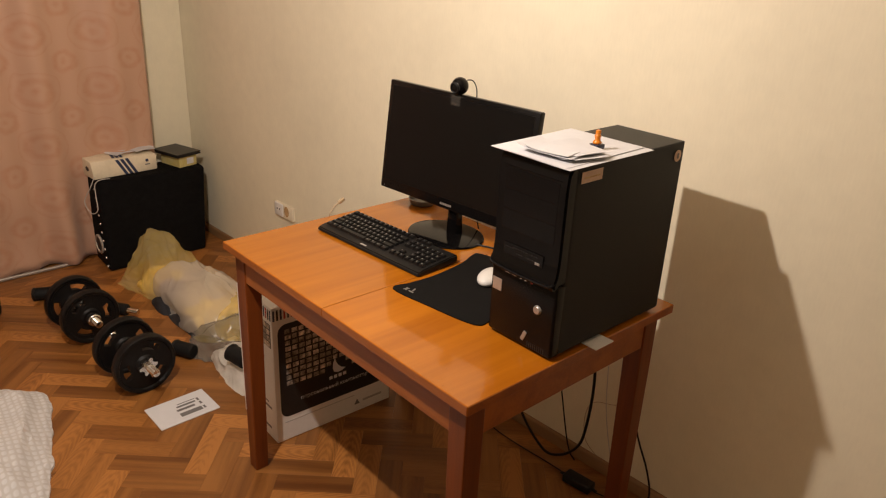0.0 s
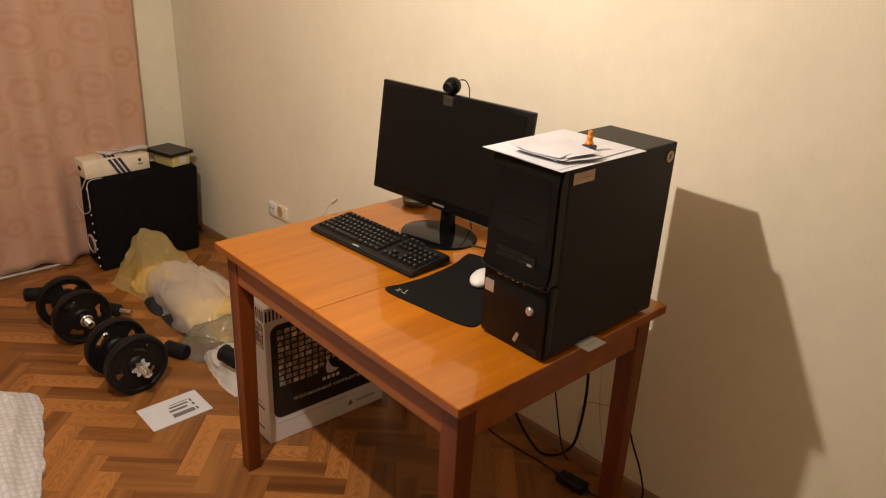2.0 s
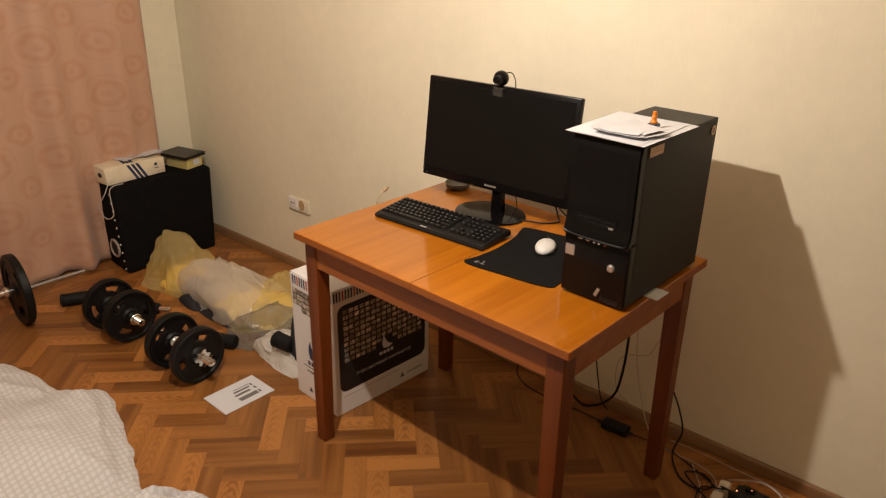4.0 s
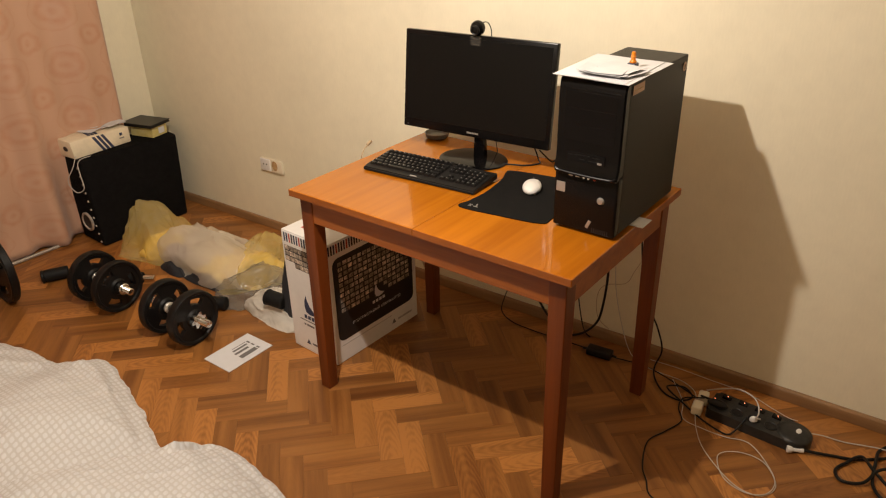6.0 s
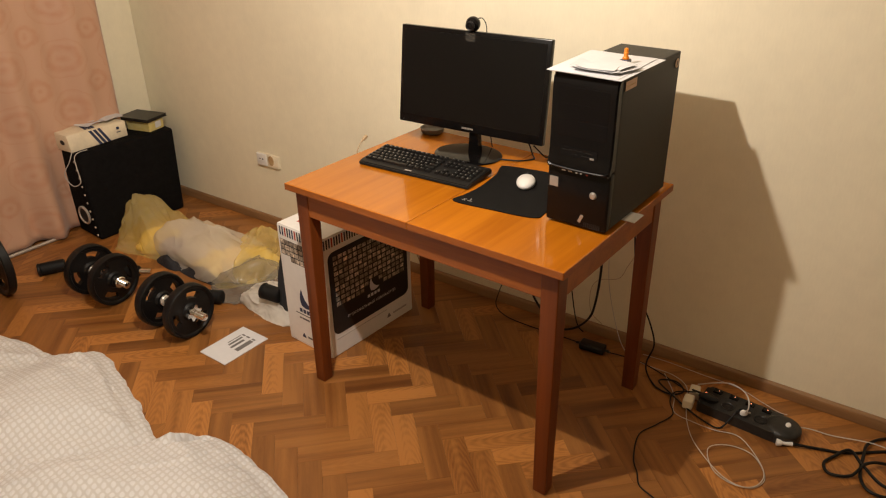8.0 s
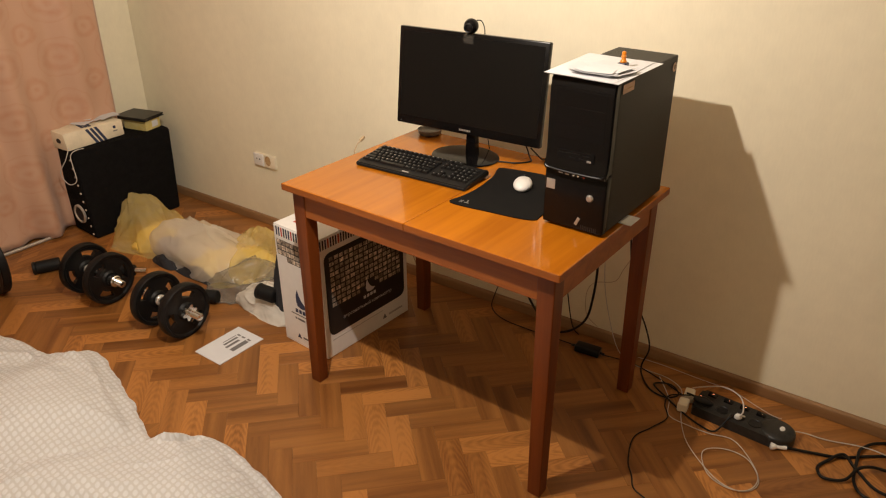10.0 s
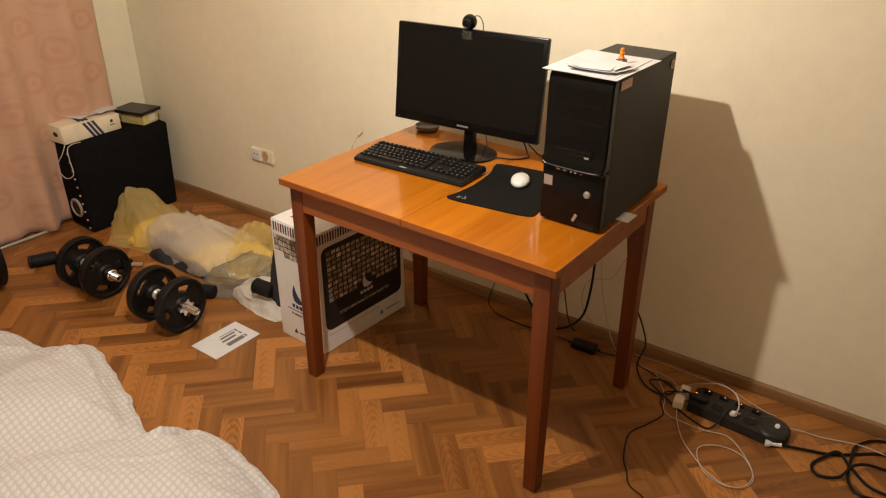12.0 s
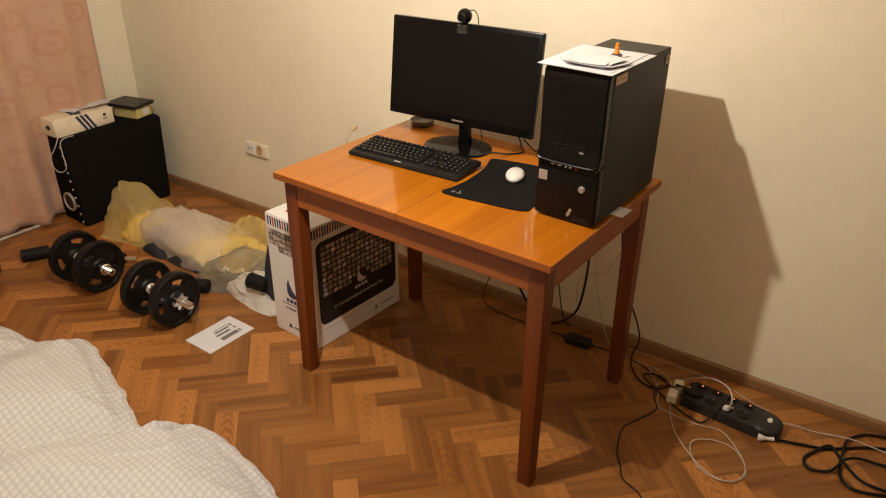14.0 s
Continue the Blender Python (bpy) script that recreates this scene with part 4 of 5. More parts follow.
    # the narrow face
    y, k = 0.006, 0
    while y < D - 0.010:
        part("stripe", block((-0.0010, y, Z - 0.040), (0.0, y + 0.0062, Z - 0.004)), (M_NAVY, M_INK, M_RED, M_NAVY)[k % 4], t)
        y += 0.0135
        k += 1
    tile2 = mesh_of("photo_tile", block((-0.0014, 0, 0), (-0.0005, 0.0205, 0.0170)), M_TILE)
    part("photo_backing", plate([(0.013, 0.3565), (0.182, 0.3565), (0.183, 0.378), (0.232, 0.378), (0.232, 0.442), (0.013, 0.442)], 0.0004, Matrix(((0, 0, -1, 0), (1, 0, 0, 0), (0, 1, 0, 0), (0, 0, 0, 1)))), M_INK, t, "dark printed backing")
    for c in range(9):
        for r in range(3 if c > 6 else 4):
            o = new("photo_tile", tile2)
            o.parent, o.matrix_basis = t, pose(0, 0.016 + 0.0240 * c, 0.424 - 0.0215 * r)
    S = Matrix(((0, 0, -1, 0), (-1, 0, 0, 0), (0, 1, 0, 0), (0, 0, 0, 1)))
    crescent("emblem", Matrix.Translation((0, 0.128, 0.210)) @ S @ pose(0, 0, 0, 0, 0, 0), 0.040, M_NAVY, t, "plain navy crescent emblem")
    for i in range(4):
        part("emblem_bar", block((-0.0008, 0.090 + 0.020 * i, 0.150), (0, 0.104 + 0.020 * i, 0.166)), M_NAVY, t)
    part("small_print", block((-0.0008, 0.05, 0.138), (0, 0.19, 0.142)), M_GREY_INK, t)
    for a, b in ((0.16, 0.17), (0.115, 0.155), (0.03, 0.108)):
        part("caption_bar", block((-0.0008, a, 0.118), (0, b, 0.126)), M_GREY_INK, t)
    part("maker_bar", block((-0.0008, 0.04, 0.038), (0, 0.135, 0.046)), M_GREY_INK, t)
    part("maker_sign", wedge([(-0.0008, 0.145, 0.034), (0, 0.145, 0.034), (0, 0.168, 0.034), (-0.0008, 0.168, 0.034)], [(-0.0008, 0.156, 0.054), (0, 0.156, 0.054), (0, 0.157, 0.054), (-0.0008, 0.157, 0.054)]), M_NAVY, t)


carton()


# ---- the corner: subwoofer and what lies on it ----
def subwoofer():
    t = thing("subwoofer", Matrix.Translation((1.25, 3.52, 0)), "black carpeted wedge subwoofer box standing beside the curtain", "loudspeaker")
    o = Vector((1.25, 3.52, 0))
    lo = [Vector(p) - o for p in ((0.985, 3.412, 0), (1.482, 3.406, 0), (1.485, 3.60, 0), (1.000, 3.63, 0))]
    hi = [Vector(p) - o for p in ((1.006, 3.500, 0.432), (1.536, 3.460, 0.432), (1.560, 3.665, 0.432), (1.02, 3.690, 0.432))]
    part("cabinet", wedge(lo, hi, 0.014, 3), M_CARPET, t, "black carpet covering", True)
    for k in range(10):
        f = 0.06 + 0.86 * k / 9
        p = lo[0].lerp(hi[0], f) + Vector((-0.003 - 0.006 * f, 0.015, 0))
        part("stud", lathe([(0.0062, 0), (0.0055, 0.0032), (0, 0.0045)], Matrix.Translation(p) @ pose(0, 0, 0, 0, -90, 0), 10), M_BRIGHT, t, "small metal stud")
    c = lo[0].lerp(hi[0], 0.26) + Vector((-0.004, 0.090, 0))
    port = part("terminal_cup", lathe([(0.036, 0.000), (0.039, 0.005), (0.046, 0.005), (0.050, 0.001), (0.050, -0.004)], Matrix.Translation(c) @ pose(0, 0, 0, 0, -90, 0), 28), M_BRIGHT, t, "round chrome terminal cup", True)
    part("cup_floor", lathe([(0, 0.0005), (0.038, 0.0005), (0.038, -0.003)], Matrix.Translation(c) @ pose(0, 0, 0, 0, -90, 0), 20), M_INK, port)


subwoofer()


def shoe_box():
    t = thing("carton_packet", pose(1.008, 3.530, 0.4335, 0, 0, 2.5), "battered cream cardboard packet with navy stripes on the subwoofer", "box")
    W, D, Z = 0.318, 0.150, 0.082
    part("packet_body", wedge([(0, 0, 0), (W, 0.0, 0), (W, D, 0), (0.0, D, 0)], [(-0.004, 0.012, Z + 0.004), (W + 0.004, 0.008, Z - 0.004), (W + 0.002, D - 0.004, Z), (0.0, D, Z + 0.008)], 0.006), M_CREAM, t, "creased cream card", True)
    for i in range(3):
        x = 0.118 + 0.024 * i
        part("stripe", wedge([(x + 0.035, -0.0012, 0.002), (x + 0.051, -0.0012, 0.002), (x + 0.051, 0.004, 0.002), (x + 0.035, 0.004, 0.002)], [(x - 0.005, 0.0092, Z - 0.004), (x + 0.011, 0.0092, Z - 0.004), (x + 0.011, 0.014, Z - 0.004), (x - 0.005, 0.014, Z - 0.004)]), M_NAVY, t, "navy printed stripe")
    part("print_mark", block((0.262, 0.000, 0.046), (0.276, 0.008, 0.060), 0.003), M_NAVY, t, "small navy mark")
    part("print_bar", block((0.258, 0.000, 0.032), (0.282, 0.006, 0.036)), M_GREY_INK, t)
    for i in range(3):
        part("top_stripe", block((0.10 + 0.018 * i, 0.05, Z + 0.003), (0.112 + 0.018 * i, 0.12, Z + 0.006)), M_NAVY, t, m=pose(0, 0, 0, 0, 0, -12))
    part("torn_hole", lathe([(0, 0.0), (0.012, 0.0), (0.014, -0.004)], Matrix.Translation((-0.003, 0.06, 0.045)) @ pose(0, 0, 0, 0, -90, 0) @ Matrix.Diagonal((1, 1.5, 1, 1)), 14), M_INK, t, "dark torn hole")


shoe_box()
for k, (x, y, a, w, h) in enumerate(((1.14, 3.575, 20, 0.15, 0.085), (1.205, 3.585, -8, 0.13, 0.095), (1.235, 3.560, 12, 0.11, 0.080), (1.19, 3.60, 38, 0.10, 0.07))):
    sheet("leaflet", w, h, pose(x, y, 0.523 + 0.004 * k, 0, -2, a), "creased white leaflet lying on the striped packet", "paper", 0.004, 0.02, group="leaflets on the packet", seed=20 + k)


def book_stack():
    t = thing("card_box", pose(1.418, 3.490, 0.4335, 0, 0, 12), "small yellow-green cardboard box on the subwoofer", "box")
    part("carton_body", block((0, 0, 0), (0.105, 0.150, 0.056), 0.002), M_GREEN_BOX, t)
    part("white_label", block((0.045, -0.0012, 0.012), (0.085, 0.002, 0.044)), M_PAPER, t)
    b = thing("black_notebook", pose(1.402, 3.470, 0.4905, 0, 0, 13), "flat black hard-cover notebook on the small box", "book")
    part("cover", block((0, 0, 0.012), (0.145, 0.200, 0.016), 0.0018), M_STRIP, b, "black hard cover")
    part("cover", block((0, 0, 0.0), (0.145, 0.200, 0.003), 0.001), M_BLACK, b, "black hard cover")
    part("page_block", block((0.003, 0.004, 0.003), (0.142, 0.196, 0.012)), M_INK, b, "dark page edges")


book_stack()
cable([(1.590, 0.858, 0.439), (1.590, 0.878, 0.397), (1.590, 0.905, 0.339), (1.590, 0.933, 0.281), (1.590, 1.011, 0.249), (1.590, 1.039, 0.191), (1.590, 1.029, 0.102), (1.590, 0.980, 0.063)], 0.0012, M_CABLE_B, "thin beige cord against the wallpaper")
cable([(1.022, 3.545, 0.449), (1.002, 3.52, 0.442), (0.982, 3.525, 0.40), (0.960, 3.56, 0.33), (0.972, 3.53, 0.275), (0.988, 3.48, 0.30), (0.994, 3.495, 0.37), (0.998, 3.500, 0.42), (1.020, 3.495, 0.441), (1.070, 3.50, 0.440)], 0.0022, M_CABLE_W, "thin white cable looped over the subwoofer edge")
pipe = part("metal_pipe", rod((0.36, 3.612, 0.009), (0.893, 3.606, 0.009), 0.009, 20), M_SILVER, smooth=True)
tagged(pipe, "thin chrome metal pipe on the floor beneath the curtain", "pipe")


# ---- weights ----
def weight_plate(r, thick, slots=3, turn=0.0, hub=0.030):
    """A cast plate with a raised rim, raised hub and curved openings, axis along local z."""
    bm = bmesh.new()
    seg = 72
    web = thick * 0.28
    ra, rb = r * 0.50, r * 0.73
    radii = [(hub * 0.55, thick * 0.5), (hub, thick * 0.5), (hub * 1.25, web), (ra, web), (rb, web), (r * 0.84, web), (r * 0.88, thick * 0.46), (r * 0.97, thick * 0.5), (r, thick * 0.36)]

    def open_at(i):
        a = (360.0 * (i + 0.5) / seg + turn) % (360.0 / slots)
        return a < 360.0 / slots * 0.42

    faces = {}
    for s in (1, -1):
        rings = [[bm.verts.new((q * math.cos(2 * math.pi * i / seg), q * math.sin(2 * math.pi * i / seg), s * z)) for i in range(seg)] for q, z in radii]
        faces[s] = rings
        for k in range(len(rings) - 1):
            for i in range(seg):
                if k == 3 and open_at(i):
                    continue
                j = (i + 1) % seg
                bm.faces.new((rings[k][i], rings[k][j], rings[k + 1][j], rings[k + 1][i]))
    for k in (0, len(radii) - 1):
        for i in range(seg):
            j = (i + 1) % seg
            bm.faces.new((faces[1][k][i], faces[1][k][j], faces[-1][k][j], faces[-1][k][i]))
    for i in range(seg):
        j = (i + 1) % seg
        if open_at(i):
            for k in (3, 4):
                bm.faces.new((faces[1][k][i], faces[1][k][j], faces[-1][k][j], faces[-1][k][i]))
        if open_at(i) != open_at(j):
            bm.faces.new((faces[1][3][j], faces[1][4][j], faces[-1][4][j], faces[-1][3][j]))
    return bm


def dumbbell(m, r, label, star=True, turn=0.0):
    """Axis along local y; the near end is at -y."""
    t = thing("dumbbell", m, label, "dumbbell", "dumbbells on the floor")
    to_y = pose(0, 0, 0, 90, 0, 0)
    part("bar", rod((0, -0.134, r), (0, 0.134, r), 0.0140, 20), M_CHROME, t, "chrome bar", True)
    groove = [(0, 0)] + [(0.0148 if k % 2 else 0.0122, 0.002 + 0.0023 * k) for k in range(21)] + [(0, 0.0505)]
    for end, side in ((-0.182, -90), (0.182, 90)):
        part("threaded_end", lathe(groove, Matrix.Translation((0, end, r)) @ pose(0, 0, 0, side, 0, 0), 20), M_CHROME, t, "chrome screw thread")
    part("grip", rod((0, -0.052, r), (0, 0.052, r), 0.0155, 20), M_CHROME, t, "", True)
    for y in (-0.058, 0.058):
        part("inner_collar", rod((0, y - 0.007, r), (0, y + 0.007, r), 0.023, 20), M_BRIGHT, t, "chrome inner collar", True)
    for y, a in ((-0.084, 0), (0.084, 57)):
        part("weight_plate", weight_plate(r, 0.038, 3, turn + a), M_IRON, t, "black cast-iron plate", True, Matrix.Translation((0, y, r)) @ to_y)
    for y in (-0.122, 0.122):
        if star and y < 0:
            out = []
            for i in range(24):
                q = 0.034 if (i % 4) in (0, 1) else 0.024
                out.append((q * math.cos(2 * math.pi * i / 24), q * math.sin(2 * math.pi * i / 24)))
            part("star_nut", plate(out, 0.016, Matrix.Translation((0, y + 0.018, r)) @ to_y), M_CHROME, t, "chrome star nut")
        else:
            part("collar", rod((0, y - 0.016, r), (0, y + 0.016, r), 0.025, 20), M_CHROME, t, "chrome collar", True)
    return t


dumbbell(pose(0.683, 2.890, 0, 0, 0, 1.5), 0.112, "black iron dumbbell with slotted plates and chrome bar on parquet", False, 20)
dumbbell(pose(0.702, 2.414, 0, 0, 0, 2.0), 0.112, "black iron dumbbell with chrome star nut on parquet", True, 75)


def barbell():
    t = thing("barbell", pose(0.445, 3.300, 0, 0, 0, -4), "black iron barbell plate on a long chrome bar by the curtain", "barbell")
    r = 0.158
    to_x = pose(0, 0, 0, 0, 90, 0)
    part("bar", rod((-1.35, 0, r), (0.012, 0, r), 0.0135, 20), M_CHROME, t, "long chrome bar", True)
    part("collar", rod((-0.055, 0, r), (-0.022, 0, r), 0.024, 20), M_CHROME, t, "chrome collar", True)
    for x in (0.0, -1.30):
        part("weight_plate", weight_plate(r, 0.036, 3, 40), M_IRON, t, "black cast-iron plate", True, Matrix.Translation((x, 0, r)) @ to_x)


barbell()


def loose_grip(name, p, q, r, label, tip=True):
    p, q = Vector(p), Vector(q)
    t = thing(name, Matrix.Translation(p), label, "dumbbell grip")
    d = q - p
    n = d.normalized()
    part("grip", rod((0, 0, 0), d, r, 22), M_RUBBER, t, "black rubber sleeve", True)
    part("end_ring", rod(n * -0.012, n * 0.003, r * 1.06, 22), M_BLACK, t, "", True)
    if tip:
        part("tip", rod(d, d + n * 0.055, 0.013, 16), M_CHROME, t, "chrome tip", True)


loose_grip("spare_handle", (0.622, 3.316, 0.030), (0.715, 3.268, 0.030), 0.029, "black rubber handle lying behind the dumbbell", False)
loose_grip("spare_handle", (0.835, 2.985, 0.028), (0.872, 2.925, 0.028), 0.026, "black rubber handle with a chrome tip on the floor", True)
loose_grip("spare_handle", (0.895, 2.495, 0.030), (0.930, 2.42, 0.030), 0.029, "black rubber handle end under the plastic bags", False)


# ---- bags ----
def crumpled(name, centre, size, mat, label, seed, peak=(0, 0), rough=0.16, fold=3.0, level=6, category="plastic bag"):
    """A lumpy bag, creased in sharp ridges, that sits flat on the floor."""
    bm = bmesh.new()
    bmesh.ops.create_icosphere(bm, subdivisions=level, radius=1)
    off = Vector((seed * 3.7, seed * 1.9, seed * 0.7))
    for v in bm.verts:
        p = v.co.copy()
        warp = p + 0.35 * Vector((noise.noise(p * 2 + off), noise.noise(p * 2 - off), noise.noise(p * 2 + off * 2)))
        big = noise.noise(p * 1.3 + off) * rough * 1.8
        total = 0.0
        for k, (freq, amp) in enumerate(((fold * 0.6, 0.55), (fold * 1.2, 0.20), (fold * 2.6, 0.07))):
            n = abs(noise.noise(Vector((warp.x * freq, warp.y * freq * 0.7, warp.z * freq)) + off * (k + 2)))
            total += amp * (1 - min(1.0, n * 2.2)) ** 2
        q = p * (1 + big + rough * total)
        z = q.z
        up = max(0.0, z)
        x = q.x * size[0] * (1 - 0.25 * up) + peak[0] * up ** 1.5
        y = q.y * size[1] * (1 - 0.25 * up) + peak[1] * up ** 1.5
        v.co = Vector((x, y, z * size[2] if z > 0 else z * 0.02 * size[2]))
    low = min(v.co.z for v in bm.verts)
    for v in bm.verts:
        v.co.z -= low
    ob = part(name, bm, mat, smooth=True)
    ob.matrix_basis = Matrix.Translation(centre)
    return tagged(ob, label, category)


crumpled("plastic_bag", (1.13, 3.17, 0.001), (0.15, 0.19, 0.165), M_YELLOW_BAG, "crumpled yellow plastic bag leaning on the subwoofer", 3, (0.06, 0.10), 0.24, 2.0)
crumpled("plastic_bag", (1.17, 2.80, 0.001), (0.18, 0.30, 0.160), M_GREY_BAG, "milky translucent plastic bag full of clothes on the floor", 7, (0.02, 0.05), 0.22, 1.8)
crumpled("plastic_bag", (1.25, 2.56, 0.001), (0.18, 0.18, 0.125), M_YELLOW_BAG, "flattened yellow plastic bag among other bags", 11, (0.06, 0.0), 0.26, 2.6)
crumpled("plastic_bag", (1.10, 2.43, 0.001), (0.13, 0.15, 0.10), thin_plastic("smoky_bag_film", (0.17, 0.17, 0.16), 0.42, (0.46, 0.44, 0.38), 9.0, 0.25), "smoky clear plastic bag beside the yellow bag", 14, (0.02, 0.0), 0.26, 2.6)
crumpled("plastic_bag", (1.035, 2.21, 0.001), (0.085, 0.165, 0.085), M_WHITE_BAG, "soft white plastic bag beside the white carton", 17, (0, 0), 0.22, 2.4)
crumpled("folded_garment", (1.025, 2.90, 0.001), (0.040, 0.085, 0.052), M_DARK_CLOTH, "dark rolled garment half under the milky bag", 21, (0, 0), 0.14, 2.0, 5, "clothes")
crumpled("folded_garment", (1.030, 2.69, 0.001), (0.036, 0.13, 0.040), M_DARK_CLOTH, "dark rolled garment under the plastic bags", 23, (0, 0), 0.14, 2.0, 5, "clothes")
crumpled("dark_garment", (1.030, 2.115, 0.001), (0.036, 0.042, 0.295), M_DARK_CLOTH, "black upright rolled garment beside the white carton", 27, (0, 0), 0.14, 2.2, 5, "clothes")
loose_grip("spare_handle", (0.985, 2.205, 0.105), (1.00, 2.13, 0.098), 0.032, "black rubber handle resting on the white bag", False)


M_YELLOW_IN = material("yellow_plastic", (0.84, 0.60, 0.13), rough=0.4, vary=0.2, scale=8)
M_PLUM_CLOTH = material("plum_cloth", (0.33, 0.27, 0.24), rough=0.9, vary=0.3, scale=12)
M_BEIGE_CLOTH = material("beige_cloth", (0.52, 0.43, 0.31), rough=0.9, vary=0.25, scale=9)
crumpled("bag_filling", (1.14, 3.12, 0.002), (0.11, 0.13, 0.085), M_YELLOW_IN, "bunched yellow plastic inside the thin bag", 31, (0.02, 0.0), 0.22, 2.4, 5)
crumpled("bag_filling", (1.19, 2.84, 0.002), (0.13, 0.20, 0.115), M_BEIGE_CLOTH, "beige clothes bundled inside the milky bag", 33, (0.02, 0.03), 0.20, 2.0, 5, "clothes")
crumpled("bag_filling", (1.09, 2.95, 0.002), (0.07, 0.09, 0.085), M_PLUM_CLOTH, "dark plum clothes inside the milky bag", 35, (0.02, 0.0), 0.18, 2.2, 5, "clothes")
crumpled("bag_filling", (1.11, 2.66, 0.002), (0.085, 0.13, 0.08), M_YELLOW_IN, "yellow plastic bunched low inside the milky bag", 39, (0.03, 0.0), 0.24, 2.6, 5)
crumpled("bag_filling", (1.20, 2.57, 0.002), (0.13, 0.12, 0.085), M_YELLOW_IN, "bunched yellow plastic inside the flattened bag", 37, (0.03, 0.0), 0.22, 2.4, 5)


# ---- papers, blanket ----
def leaflet():
    t = thing("printed_booklet", pose(0.637, 2.060, 0, 0, 0, -1.0), "thin white A5 booklet with grey bars on the parquet", "booklet")
    part("paper_block", block((0, 0, 0.0005), (0.212, 0.148, 0.004), 0.0006), M_PAPER, t)
    for x0, x1, y0, y1 in ((0.085, 0.163, 0.028, 0.050), (0.085, 0.150, 0.064, 0.076), (0.092, 0.160, 0.086, 0.096), (0.100, 0.165, 0.104, 0.108)):
        part("printed_bar", block((x0, y0, 0.0036), (x1, y1, 0.0043)), M_GREY_INK, t, "plain grey bar")
    for y in (0.030, 0.062, 0.088):
        part("printed_bar", block((0.168, y, 0.0036), (0.176, y + 0.018, 0.0043)), M_GREY_INK, t)


leaflet()


def blanket():
    edge = smooth_line([(x, y, 0) for x, y in ((0.16, 3.02), (0.270, 2.86), (0.300, 2.655), (0.408, 2.50), (0.366, 2.30), (0.290, 2.05), (0.232, 1.865), (0.345, 1.765), (0.350, 1.60), (0.318, 1.43), (0.23, 1.22), (0.0, 1.02), (-0.5, 0.93), (-1.3, 0.95), (-1.6, 1.7), (-1.6, 2.7), (-1.2, 3.0), (-0.4, 3.10))], 24, True)
    edge = [p + Vector((noise.noise(p * 13), noise.noise(p * 13 + Vector((7, 3, 1))), 0)) * 0.010 + Vector((noise.noise(p * 31), noise.noise(p * 31 + Vector((2, 8, 5))), 0)) * 0.005 for p in edge]
    c = Vector((-0.65, 2.1, 0))
    bm = bmesh.new()
    uv = bm.loops.layers.uv.new("cloth")
    rings = 64
    mid = bm.verts.new((c.x, c.y, 0.2))
    grid = []
    for j in range(1, rings + 1):
        row = []
        for p in edge:
            f = 1 - (1 - j / rings) ** 2
            q = c.lerp(p, f)
            d = (p - q).length
            z = 0.012 + 0.17 * (1 - math.exp(-(d / 0.26) ** 1.25))
            near = min(1.0, d / 0.08)
            z += near * (0.022 * noise.noise(Vector((q.x * 3.2 + 4, q.y * 2.2, 0))) + 0.026 * (1 - min(1, abs(noise.noise(Vector((q.x * 3.2 + q.y * 1.8, q.y * 2.2, 5)))) * 2.4)) ** 2)
            z += 0.020 * math.exp(-((d - 0.05) / 0.035) ** 2) * max(0, noise.noise(Vector((q.x * 5, q.y * 5, 9))) + 0.25)
            z += 0.006 * math.exp(-((d - 0.016) / 0.010) ** 2) - 0.005 * math.exp(-((d - 0.050) / 0.010) ** 2)
            seam = max(0.0, noise.noise(Vector((p.x * 4, p.y * 4, 2.5))) + 0.1)
            z -= 0.030 * seam * math.exp(-((d - 0.065) / 0.007) ** 2)
            z += near * 0.009 * (1 - min(1, abs(noise.noise(Vector((q.x * 9 + q.y * 4, q.y * 6, 11)))) * 3.0)) ** 3
            along, across = (q.x - 0.262) * 0.98 - (q.y - 1.768) * 0.17, (q.x - 0.262) * 0.17 + (q.y - 1.768) * 0.98
            z += 0.020 * math.exp(-(along / 0.06) ** 2 - ((across - 0.022) / 0.014) ** 2) - 0.034 * math.exp(-(along / 0.045) ** 2 - (across / 0.008) ** 2)
            row.append(bm.verts.new((q.x, q.y, max(z, 0.010))))
        grid.append(row)
    n = len(edge)

    def face(vs):
        f = bm.faces.new(vs)
        for loop in f.loops:
            loop[uv].uv = (loop.vert.co.x, loop.vert.co.y)

    for i in range(n):
        k = (i + 1) % n
        face((mid, grid[0][i], grid[0][k]))
        for j in range(rings - 1):
            face((grid[j][i], grid[j + 1][i], grid[j + 1][k], grid[j][k]))
    hem = [bm.verts.new((v.co.x, v.co.y, 0.002)) for v in grid[-1]]
    for i in range(n):
        k = (i + 1) % n
        face((grid[-1][i], hem[i], hem[k], grid[-1][k]))
    ob = part("blanket", bm, M_QUILT, smooth=True)
    return tagged(ob, "crumpled white quilted blanket with diamond weave spread on the floor", "blanket")


blanket()


